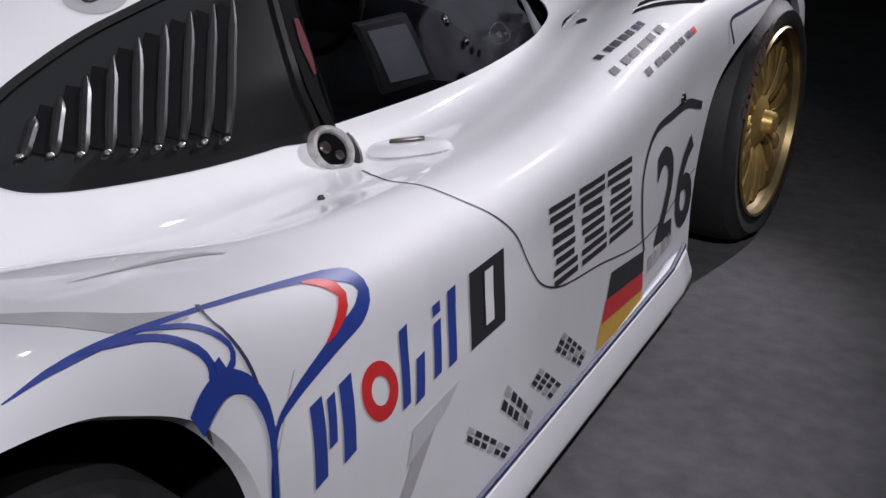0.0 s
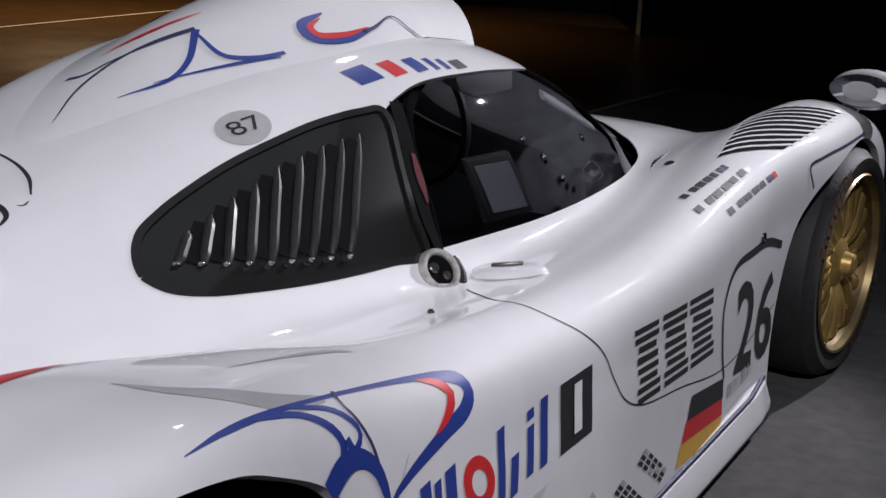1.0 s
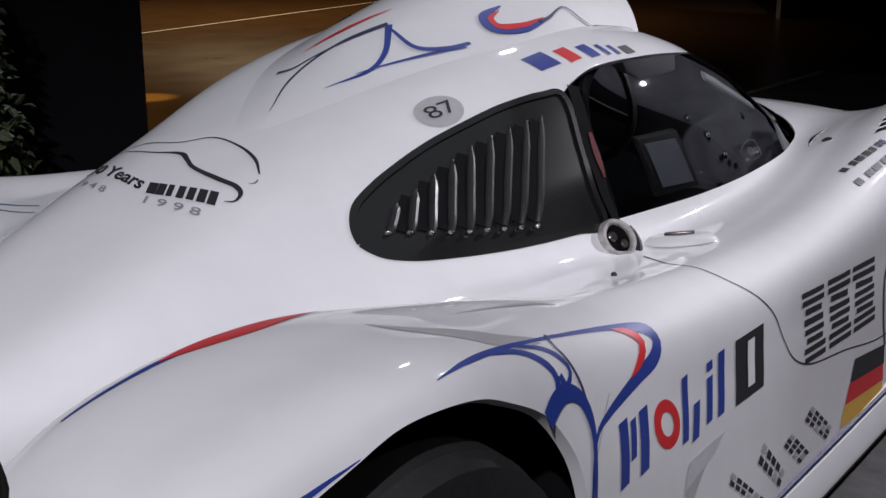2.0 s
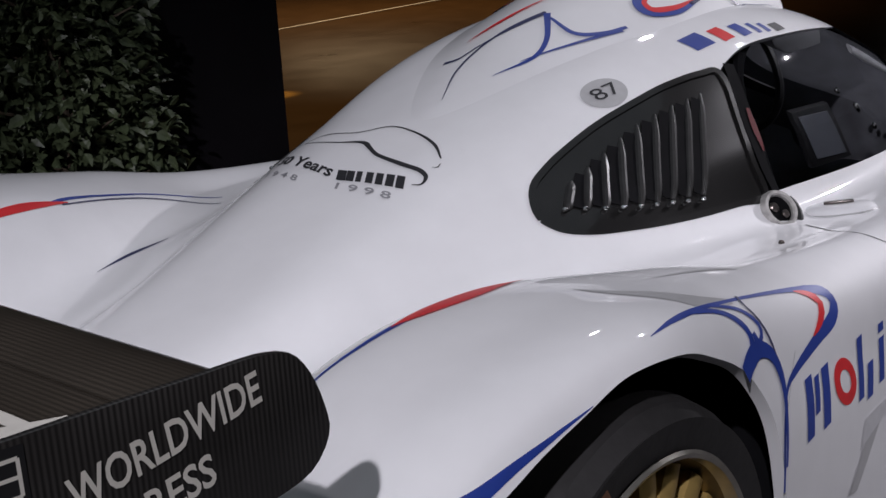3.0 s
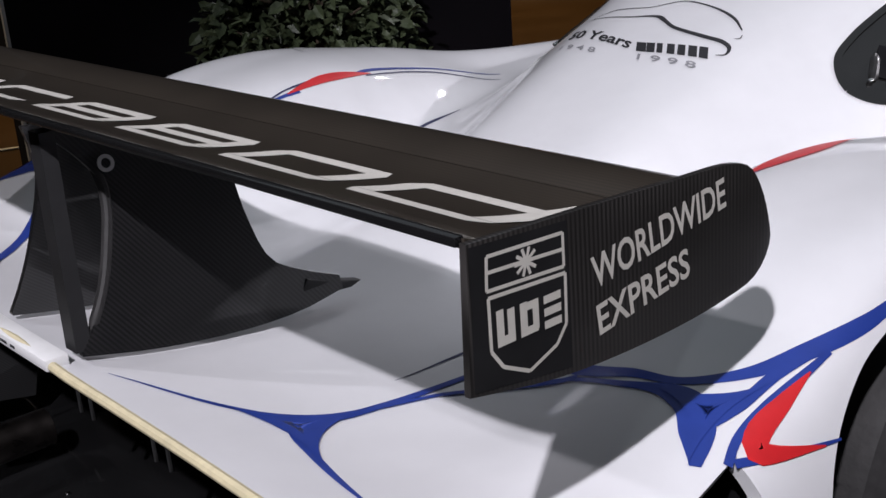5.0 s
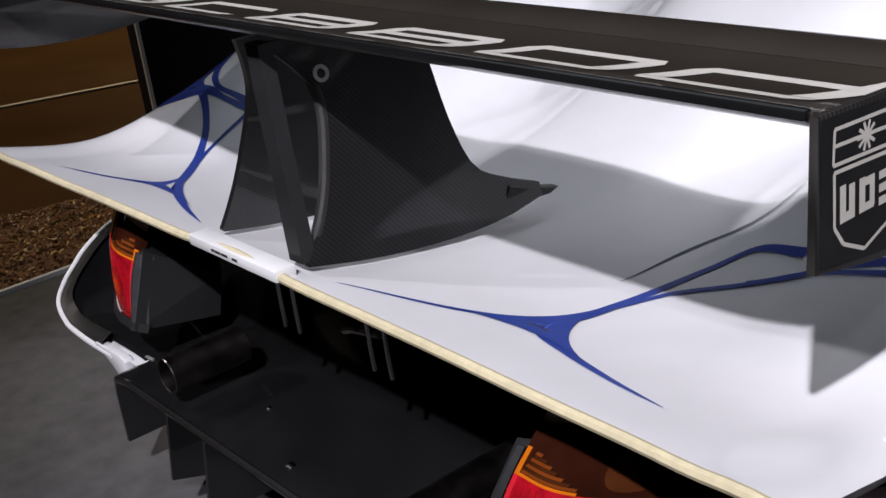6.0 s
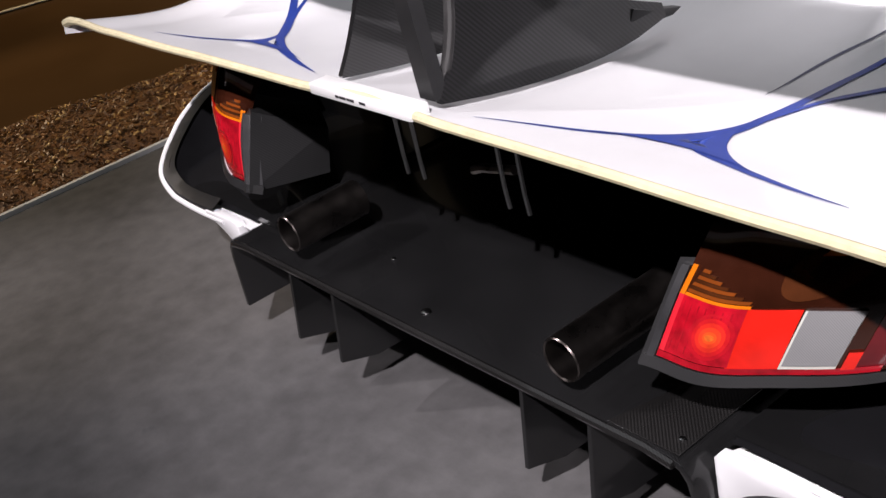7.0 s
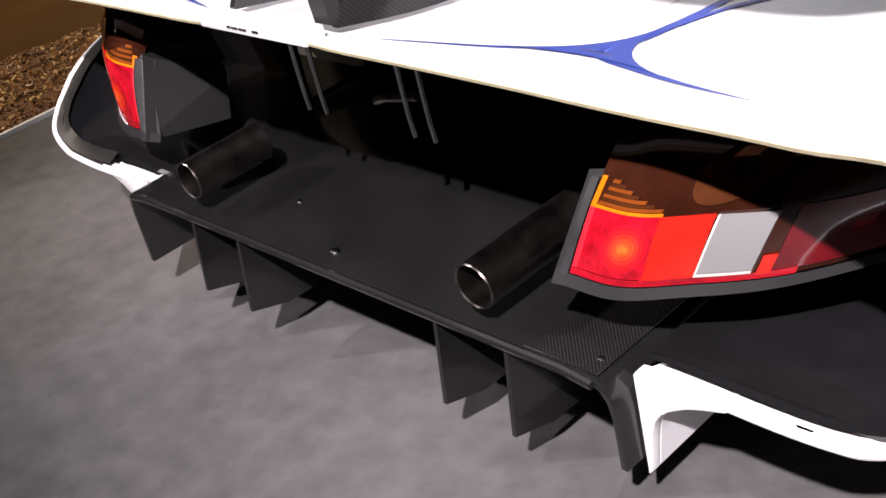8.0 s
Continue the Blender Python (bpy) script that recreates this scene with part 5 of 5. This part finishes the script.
web([(-.47, -.874, .579), (-.487, -.848, .572), (-.44, -.88, .58)], (-.465, -.867, .577), WHITE, .006, "small white gap in the knot", 1.0)
for side in (1, -1):
    web([(side * .77, -.585, .628), (side * .885, -.525, .654), (side * .878, -.67, .608)], (side * .852, -.597, .632), BLUE, .0031, KNOT)
# roof and intake stripes
for n, (pts, w, mat) in enumerate((([(.005, .639, .895), (-.03, .737, .944), (-.015, .867, 1.0), (.036, .974, 1.04)], [.001, .006, .008, .01], NAVY), ([(-.097, .766, .952), (-.06, .775, .96), (-.036, .818, .983), (.043, .967, 1.042)], [.012, .006, .006, .009], NAVY),
                    ([(.071, .728, .938), (.117, .812, .967), (.109, .871, .997), (.045, .967, 1.042)], [.001, .01, .012, .016], BLUE), ([(.1, .79, .96), (.159, .897, .986), (.212, 1.028, .996)], [.002, .008, .013], BLUE),
                    ([(.055, .955, 1.035), (.145, .931, 1.009), (.19, .98, .998), (.208, 1.034, 1.0)], [.006, .012, .014, .01], BLUE), ([(-.095, .848, .991), (-.058, .925, 1.025), (-.003, 1.039, 1.064)], [.002, .014, .002], RED),
                    ([(.175, 1.2, 1.075), (.178, 1.133, 1.056), (.21, 1.12, 1.03), (.238, 1.18, 1.02), (.243, 1.287, 1.036)], [.004, .026, .034, .026, .004], BLUE), ([(.185, 1.18, 1.068), (.19, 1.14, 1.05), (.213, 1.135, 1.033), (.235, 1.19, 1.028), (.24, 1.27, 1.04)], [.002, .014, .02, .014, .002], RED),
                    ([(.213, 1.035, .996), (.235, 1.157, 1.013), (.242, 1.275, 1.033), (.232, 1.372, 1.056), (.262, 1.4, 1.03), (.285, 1.45, 1.005), (.29, 1.6, .99)], [.012, .012, .01, .004, .007, .009, .009], NAVY))):
    (both if n > 5 else ribbon)("stripe", pts, w, mat, .0012 + .0003 * n, BLUE_S if mat is not RED else RED_S)

# anniversary mark on the engine cover: a car's outline above its years
ribbon("outline", [(-.26, .49, .805), (-.212, .504, .824), (-.112, .507, .837), (-.049, .537, .849), (.031, .524, .845), (.111, .49, .832), (.155, .455, .816)], [.002, .003, .003, .004, .005, .007, .003], INK, label="black outline of a car roof")
ribbon("outline", [(.166, .44, .81), (.168, .428, .806), (.158, .424, .805)], [.002, .003, .001], INK, label="black outline of a car roof")
ribbon("outline", [(-.281, .492, .796), (-.141, .465, .821), (-.063, .469, .827), (-.03, .452, .822), (.004, .433, .817), (.094, .413, .806), (.145, .406, .8), (.17, .392, .793), (.176, .37, .786), (.16, .362, .784)], [.001, .003, .005, .011, .009, .01, .012, .011, .007, .002], INK, label="black outline of a car body")
words("lettering", "50 Years", (-.262, .405, .77), (1, -.29, .04), (-.012, .036, .014), INK, width=.235, bold=.022, label="black lettering")
for i, w in enumerate((.024, .02, .014, .018, .018, .02, .02)):  # maker's name as bars
    x = -.012 + .0245 * i
    patch("word_bar", [(x - .024, .366 + .002 * i, .793), (x + w - .024, .367 + .002 * i, .793), (x + w, .335 + .0014 * i, .781), (x, .334 + .0014 * i, .781)], INK, n=(3, 3), label="black bar of a word")
words("lettering", "1 9 4 8", (-.241, .352, .762), (1, -.28, .06), (-.01, .02, .006), GREY_INK, width=.14, bold=.015, label="grey digits")
words("lettering", "1 9 9 8", (.012, .305, .772), (1, .012, -.03), (-.012, .02, .007), GREY_INK, width=.142, bold=.015, label="grey digits")
# number disc on the roof flank
disc("number_disc", (.311, .785, .904), (.031, .04, 0), (-.025, .03, .025), SILVER, label="silver oval number sticker")
words("lettering", "87", (.311 - .012 + .019, .785 - .029, .904 - .014), (.036, .112, .026), (-.032, .003, .016), INK, lift=.0026, label="black digits", width=.066)
# flank markings: plain shapes for the sponsors
def flank(name, y0, y1, z0, z1, mat, lift=.0014, slant=0.0, label="", n=(4, 6)):
    """A block on the flank, upright edges leaning back by slant."""
    return patch(name, [(.95, y0 - slant, z0), (.95, y1 - slant, z0), (.95, y1, z1), (.95, y0, z1)], mat, lift, n, label)


for y0, y1, z0, z1 in ((.385, .418, .46, .562), (.428, .45, .49, .552), (.463, .498, .452, .554), (.645, .672, .433, .545), (.69, .72, .42, .486), (.757, .783, .428, .508), (.81, .838, .422, .538)):
    flank("word_block", y0, y1, z0, z1, BLUE, slant=.012, label="deep blue block of a word")
disc("word_ring", (.917, .567, .49), (0, .052, -.006), (.006, -.012, .045), RED, .5, label="red ring")
flank("word_block", .757, .783, .518, .535, BLUE, label="deep blue dot")
flank("black_box", .885, 1.01, .414, .538, INK, slant=.008, label="black box with a pale bar")
flank("pale_bar", .935, .965, .435, .522, PLAIN_WHITE, .0028, .006, "pale upright bar in the box")
for c0, c1 in ((0, .26), (.31, .62), (.66, 1.0)):
    for r in range(8):
        z0 = .545 - .0205 * r
        y0, y1 = 1.2 + .02 * r / 8, 1.665 + .02 * r / 8
        trim = (.0, .0, .12, .06, .06, .12, .0, .0)[r] * (c1 - c0)
        a, b = y0 + (y1 - y0) * (c0 + trim), y0 + (y1 - y0) * (c1 - trim)
        drop = .03
        q = [(.95, a, z0 - drop * c0), (.95, b, z0 - drop * c1), (.95, b, z0 - .0125 - drop * c1), (.95, a, z0 - .0125 - drop * c0)]
        patch("stripe_block", q, INK, n=(6, 2), label="black stripe of a striped block")
# start number roundel
both("roundel_line", [(.909, 2.2, .5), (.896, 2.1, .525), (.896, 1.967, .526), (.897, 1.85, .52), (.898, 1.79, .49), (.903, 1.748, .436), (.905, 1.76, .34), (.906, 1.793, .26)], [.02, .022, .022, .018, .014, .012, .012, .01], INK, label="black rim of the number roundel")
words("lettering", "2", (.95, 1.875, .245), (0, 1, -.14), (0, -.02, .235), INK, width=.16, bold=.02, label="black start number")
words("lettering", "6", (.95, 2.06, .22), (0, 1, -.14), (0, -.01, .235), INK, width=.14, bold=.02, label="black start number")
for i, m in enumerate((INK, RED, YELLOW)):
    za, zb = (.3, .25, .208)[i], (.25, .208, .163)[i]
    patch("flag_band", [(.95, 1.55 - .03 * i, za), (.95, 1.79, za - .035), (.95, 1.795, zb - .035), (.95, 1.525 - .03 * i, zb)], m, label="band of a black, red and gold flag")
def sticker(quad, rows, cols):
    """Rows of short bars inside a slanted quad on the flank (y, z): top, fore, bottom, aft corners."""
    p = [Vector((.95, y, z)) for y, z in quad]
    at = lambda u, v: p[0].lerp(p[1], u).lerp(p[3].lerp(p[2], u), v)
    for r in range(rows):
        for c in range(cols):
            u0, u1, v0, v1 = (c + .08) / cols, (c + .85) / cols, (r + .1) / rows, (r + .78) / rows
            patch("sponsor_bar", [at(u0, v0), at(u1, v0), at(u1, v1), at(u0, v1)], INK if (r + c) % 4 else SILVER, .0014, (2, 2), "small dark bar of unreadable writing")


sticker([(1.27, .286), (1.41, .186), (1.37, .168), (1.225, .264)], 3, 5)
sticker([(1.155, .265), (1.27, .178), (1.21, .173), (1.11, .25)], 3, 4)
sticker([(1.01, .3), (1.13, .189), (1.1, .161), (.98, .26)], 2, 5)
sticker([(.86, .296), (1.03, .169), (1.0, .16), (.85, .27)], 2, 6)
patch("chevron", [(.95, .665, .39), (.95, .83, .385), (.95, .78, .36), (.95, .64, .34)], PALE, .0014, (6, 3), "pale grey chevron sticker")
patch("chevron", [(.95, .66, .345), (.95, .74, .355), (.95, .62, .27), (.95, .58, .28)], SILVER, .0018, (4, 4), "grey chevron sticker")
for i in range(4):
    flank("sponsor_bar", 1.83 + .06 * i, 1.87 + .06 * i, .2, .235, PALE if i % 2 else SILVER, label="pale unreadable sticker", n=(3, 2))
# drivers' names as bars on the front fender, each with a small flag
for r, (a, b) in enumerate((((.776, 1.765, .675), (.795, 2.023, .716)), ((.823, 1.73, .658), (.834, 2.081, .711)), ((.864, 1.841, .641), (.883, 2.163, .69)))):
    a, b = Vector(a), Vector(b)
    for u0, u1, m in ((0, .1, INK), (.2, .3, INK), (.33, .46, INK), (.5, .62, INK), (.65, .74, INK), (.8, .88, (NAVY, INK, NAVY)[r]), (.9, .97, (NAVY, SILVER, RED)[r])):
        side = Vector((.009, 0, -.003))
        patch("name_bar", [a.lerp(b, u0) - side, a.lerp(b, u1) - side, a.lerp(b, u1) + side, a.lerp(b, u0) + side], m, .0025, n=(3, 3), label="dark bar of a name")
# roof edge word as bars
for i, (w, m) in enumerate(((.05, BLUE), (.03, RED), (.026, BLUE), (.012, BLUE), (.012, BLUE), (.03, INK))):
    y0 = 1.06 + (0, .062, .106, .142, .164, .186)[i] * 1.6
    patch("word_block", [(.318 + .012 * i, y0, .975), (.32 + .012 * i, y0 + w * 1.4, .98), (.365 + .006 * i, y0 + w * 1.4 + .01, .955), (.362 + .006 * i, y0 + .01, .95)], m, n=(5, 4), label="coloured block of a word")
# panel gaps and fittings
ribbon("door_gap", [(.655, .985, .628), (.7, .948, .636), (.773, .915, .647), (.834, .943, .626), (.876, 1.002, .585), (.895, 1.065, .531), (.901, 1.106, .473), (.907, 1.15, .423), (.909, 1.23, .385), (.91, 1.465, .345), (.906, 1.79, .29), (.905, 2.1, .31), (.905, 2.2, .34)], [.0035] * 13, INK, .0008, "thin dark door gap")
ribbon("panel_gap", [(.935, .30, .545), (.933, .34, .585), (.926, .37, .61)], [.002, .002, .002], SILVER, .0008, "thin panel gap")
# fuel filler: a grey collar round a dark hole
co, nor = on_skin((.583, .995, .64), 0)
m = Matrix.Translation(co) @ Vector((1, -.35, .75)).to_track_quat("Z", "Y").to_matrix().to_4x4()
filler = new("fuel_filler")
filler.parent = car
bm = bmesh.new()
lathe(bm, [(-.02, .045), (.014, .043), (.021, .039), (.021, .033), (.017, .03), (-.02, .029)], 32, "z", m)
part("collar", bm, COLLAR, filler, "worn pale grey metal collar")
bm = bmesh.new()
lathe(bm, [(.011, .001), (.011, .031)], 24, "z", m)
part("hole", bm, DARK, filler, "dark filler mouth")
for dx, dy, r in ((-.012, .006, .011), (.01, -.012, .009)):
    bm = bmesh.new()
    lathe(bm, [(.008, r), (.015, r), (.018, r * .7), (.018, .0005)], 20, "z", m @ pose(dx, dy, 0))
    part("plug", bm, STEEL, filler, "grey metal plug in the mouth")
axis = (m.to_3x3() @ Vector((0, 0, 1))).normalized()
e1 = Vector((.82, .38, -.4))
e1 = (e1 - axis * e1.dot(axis)).normalized()
e2 = axis.cross(e1)
bm = bmesh.new()
tube(bm, [co + axis * .006 + .054 * (math.cos(a) * e1 + math.sin(a) * e2) for a in np.linspace(-1.0, 1.3, 11)], [.003, .006, .009, .01, .01, .01, .009, .008, .006, .005, .003], 8)
part("flap", bm, BLACK, filler, "black hinge flap")
# door handle: a shallow clear dish with a grey pull
co, nor = on_skin((.668, 1.12, .63), 0)
handle = new("door_handle")
handle.parent = car
m = Matrix.Translation(co) @ nor.to_track_quat("Z", "Y").to_matrix().to_4x4() @ pose(0, 0, 0, 0, 0, 25)
bm = bmesh.new()
lathe(bm, [(-.002, .052), (.008, .049), (.015, .042), (.019, .032), (.018, .02), (.017, .001)], 36, "z", m @ Matrix.Diagonal((1, 1.5, 1, 1)))
part("dish", bm, WHITE, handle, "raised white dish")
bm = bmesh.new()
box(bm, (-.008, -.03, .016), (.008, .03, .023), .002, m)
part("pull", bm, STEEL, handle, "dark grey pull bar")
bm = bmesh.new()
tube(bm, [m @ Vector((.05 * math.cos(a), .075 * math.sin(a), .001)) for a in np.linspace(0, 2 * math.pi, 33)], .0022, 6)
part("dish_rim", bm, SILVER, handle, "thin grey rim")
for p, r in (((.689, .803, .642), .006), ((.626, 2.091, .689), .014), ((.897, 2.05, .548), .013)):
    co, nor = on_skin(p, 0)
    bm = bmesh.new()
    lathe(bm, [(0, r), (.004, r * .95), (.006, r * .6), (.004, r * .45), (.004, .0005)], 20, "z", Matrix.Translation(co) @ nor.to_track_quat("Z", "Y").to_matrix().to_4x4())
    part("fastener", bm, STEEL, car, "small metal fastener")
both("stripe", [(0.933, 2.35, 0.625), (0.923, 2.336, 0.68), (0.937, 2.418, 0.699), (0.956, 2.568, 0.711), (0.959, 2.795, 0.719)], [0.008, 0.008, 0.008, 0.008, 0.008], NAVY, .0018, label=BLUE_S)
# fender-top slots with white slats
for s in (1, -1):
    vent = new("fender_vent")
    vent.parent = car
    bm = bmesh.new()
    def vent_point(u, v, lift):
        """u across from the inner end, v along the vent."""
        x, y = (.755 - .075 * v) * (1 - u) + .91 * u, (2.03 + .5 * v) * (1 - u) + (2.25 + .51 * v) * u
        return on_skin((s * x, y, .8), lift)[0]
    # dark patch on the skin paints the shade between the slats
    rows = [[bm.verts.new(vent_point(i / 8, j / 24, .0015)) for i in range(9)] for j in range(25)]
    for a, b in zip(rows, rows[1:]):
        for i in range(8):
            bm.faces.new((a[i], a[i + 1], b[i + 1], b[i]))
    part("opening", bm, DARK, vent, "flat dark patch for the shade inside the vent", edge=0)
    for k in range(10):
        bm = bmesh.new()
        tube(bm, [vent_point(u, (k + .8) / 10, -.0045) for u in np.linspace(-.04, 1.04, 12)], .0075, 8)
        part("slat", bm, WHITE, vent, "white curved slat")
# mirror on the fender
for s in (1, -1):
    mirror = new("wing_mirror")
    mirror.parent = car
    bm = bmesh.new()
    m = pose(s * .913, 3.02, .82, 0, 0, -s * 10) @ Matrix.Diagonal((.115, .075, .062, 1))
    bmesh.ops.create_uvsphere(bm, u_segments=28, v_segments=16, radius=1, matrix=m)
    part("mirror_shell", bm, WHITE, mirror, "rounded white mirror shell")
    bm = bmesh.new()
    bmesh.ops.create_circle(bm, cap_ends=True, segments=32, radius=1, matrix=pose(s * .905, 2.955, .823, 90, 0, -s * 10) @ Matrix.Diagonal((.1, .048, 1, 1)))
    part("mirror_glass", bm, MIRROR, mirror, "oval mirror glass")
    bm = bmesh.new()
    tube(bm, [(s * .89, 3.03, .79), (s * .84, 3.05, .72)], [.02, .03], 12)
    part("stalk", bm, WHITE, mirror, "short white stalk")
    bm = bmesh.new()
    bmesh.ops.create_uvsphere(bm, u_segments=12, v_segments=8, radius=1, matrix=pose(s * 1.018, 2.985, .825) @ Matrix.Diagonal((.016, .035, .03, 1)))
    part("end_cap", bm, RED, mirror, "red end cap")
# ---- setting ----
def sheet(name, x0, x1, y0, y1, z, mat, label, cat, depth=.04):
    bm = bmesh.new()
    box(bm, (x0, y0, z - depth), (x1, y1, z))
    ob = new(name, mesh_of(name, bm, mat, False))
    return tagged(ob, label, cat, kind="structure")


sheet("floor", -1.74, 6, -6, 9, 0, CARPET, "grey stage carpet with light scuffs", "floor")
sheet("ground", -14, 6, -8, 18, -.045, BROWN, "brown polished hall floor", "floor")
sheet("trim", -1.757, -1.743, -6, 9, .012, PLAIN_WHITE, "white stage edge strip", "trim", .06)
for x0, y0, x1, y1, w in ((-4.45, -1.0, -3.6, 1.2, .03), (-9.3, 7.5, -10.6, 14.0, .06)):
    d = Vector((x1 - x0, y1 - y0, 0))
    bm = bmesh.new()
    box(bm, (-w / 2, 0, -.04), (w / 2, d.length, -.036), 0, pose(x0, y0, 0, 0, 0, math.degrees(math.atan2(-d.x, d.y))))
    tagged(new("trim_strip", mesh_of("trim_strip", bm, LETTER, False)), "pale joint strip in the brown floor", "trim", kind="structure")
# bark mulch: a low bed and loose chips with a ragged far border
rng = random.Random(5)


def bed_edge(y):
    return -2.36 - .1 * noise.noise((y * 2.1, 3.0, 0)) - .05 * noise.noise((y * 9, 1.0, 0)) + .18 * (y + .6)


bm = bmesh.new()
rows = []
for j in range(120):
    y = -2.4 + 4.8 * j / 119
    far = min(-2.0, bed_edge(min(y, .6)))
    rows.append([bm.verts.new((-1.762 + (far + 1.762) * i / 10, y, -.03 + .06 * min(1, (10 - i) / 3) * min(1, (i + .9) / 2) + .012 * min(1, i / 2) * noise.noise((y * 14, i * .9, 0)))) for i in range(11)])
for a, b in zip(rows, rows[1:]):
    for i in range(10):
        bm.faces.new((a[i], b[i], b[i + 1], a[i + 1]))
tagged(new("mulch_bed", mesh_of("mulch_bed", bm, MULCH)), "low bed of brown bark mulch along the stage", "mulch", kind="structure")
verts, faces = [], []
for k in range(15000):
    y = rng.uniform(-2.0, .5)
    far = bed_edge(y)
    x = rng.uniform(far - .14 * rng.random() ** 2, -1.763)
    z = .022 + .022 * rng.random() - .04 * max(0, (far + .12 - x) / .12) - .03 * max(0, 1 - (-1.762 - x) / .1)
    m = pose(x, y, z, rng.uniform(-35, 35), rng.uniform(-35, 35), rng.uniform(0, 360))
    l, w, t = rng.uniform(.004, .012), rng.uniform(.002, .006), rng.uniform(.0015, .003)
    base = len(verts)
    verts += [tuple(m @ Vector((a * l, b * w, c * t))) for a, b, c in ((-1, -1, 0), (1, -.8, 0), (1, 1, 0), (-.9, 1, 0), (-.7, -.6, 1), (.8, -.6, 1), (.8, .7, 1), (-.8, .7, 1))]
    faces += [[base + q for q in f] for f in ((4, 5, 6, 7), (0, 1, 5, 4), (1, 2, 6, 5), (2, 3, 7, 6), (3, 0, 4, 7))]
data = bpy.data.meshes.new("mulch_chips")
data.from_pydata(verts, [], faces)
data.materials.append(CHIP)
tagged(new("mulch_chips", data), "loose reddish brown bark chips", "mulch", kind="stuff")
# hedge bush in front of the black wall
bush = thing("bush", "dense dark green leafy bush before a black wall", "bush", at=(-2.16, 1.08, 0))
bm = bmesh.new()
tube(bm, [(0, 0, -.02), (.01, .02, .4), (-.01, -.01, .9), (0, .02, 1.35)], [.03, .026, .018, .008], 8)
for k in range(26):
    a, z = k * 2.4, .12 + k * .045
    tube(bm, [(0, 0, z), (.1 * math.cos(a), .2 * math.sin(a), z + .1), (.18 * math.cos(a), .4 * math.sin(a), z + .16)], [.01, .007, .003], 5)
part("trunk", bm, BARK, bush, "thin brown branching stem")
verts, faces = [], []
for k in range(5600):
    a, q = rng.uniform(0, 2 * math.pi), rng.random() ** .45
    z = rng.uniform(.02, 1.55)
    lump = 1 + .22 * noise.noise((math.cos(a) * 2.2, math.sin(a) * 2.2, z * 4.5))
    r = np.interp(z, (0, .3, .6, 1.0, 1.3, 1.55), (.52, .5, .44, .36, .24, .05)) * lump
    x, y = .5 * r * q * math.cos(a), r * q * math.sin(a)
    l, w = rng.uniform(.035, .075), rng.uniform(.011, .022)
    m = pose(x, y, z, rng.uniform(-70, 70), rng.uniform(-50, 50), math.degrees(a) + rng.uniform(-60, 60))
    base = len(verts)
    verts += [tuple(m @ Vector(p)) for p in ((0, 0, 0), (l * .3, -w, .005), (l * .7, -w * .8, .003), (l, 0, -.012), (l * .7, w * .8, .003), (l * .3, w, .005), (l * .5, 0, -.004))]
    faces += [[base + q for q in f] for f in ((0, 1, 6), (1, 2, 6), (2, 3, 6), (3, 4, 6), (4, 5, 6), (5, 0, 6))]
data = bpy.data.meshes.new("foliage")
data.from_pydata(verts, [], faces)
data.materials.append(LEAF)
crown = new("foliage", data)
crown.parent = bush
tagged(crown, "small dark green leaves", kind="stuff")
bm = bmesh.new()
box(bm, (-2.52, .03, -.045), (-2.46, 2.4, 3.2))
tagged(new("wall_black", mesh_of("wall_black", bm, WALL, False)), "black display wall behind the bush", "wall", kind="structure")
bm = bmesh.new()
box(bm, (-2.458, .03, -.045), (-2.445, .042, 3.2))
tagged(new("trim_edge", mesh_of("trim_edge", bm, SILVER, False)), "light metal edge of the black wall", "trim", kind="structure")
bm = bmesh.new()
box(bm, (-4.3, 14.66, -.045), (2.5, 14.72, 3.6))
tagged(new("wall_panel", mesh_of("wall_panel", bm, WALL, False)), "far black display wall in the dark hall", "wall", kind="structure")
bm = bmesh.new()
box(bm, (-4.36, 14.63, -.045), (-4.3, 14.7, 3.6))
tagged(new("trim_post", mesh_of("trim_post", bm, SILVER, False)), "light metal edge of the far black wall", "trim", kind="structure")
for name, lo, hi in (("wall_north", (-14, 17.9, -.05), (6, 18, 4.6)), ("wall_west", (-14, -8, -.05), (-13.9, 17.9, 4.6)), ("wall_east", (6, -8, -.05), (6.1, 18, 4.6)), ("wall_south", (-14, -8.1, -.05), (6, -8, 4.6)), ("ceiling", (-14, -8, 4.6), (6, 18, 4.7))):
    bm = bmesh.new()
    box(bm, lo, hi)
    tagged(new(name, mesh_of(name, bm, WALL, False)), "dark hall " + name.split("_")[0] + " out of the light", name.split("_")[0], kind="structure")
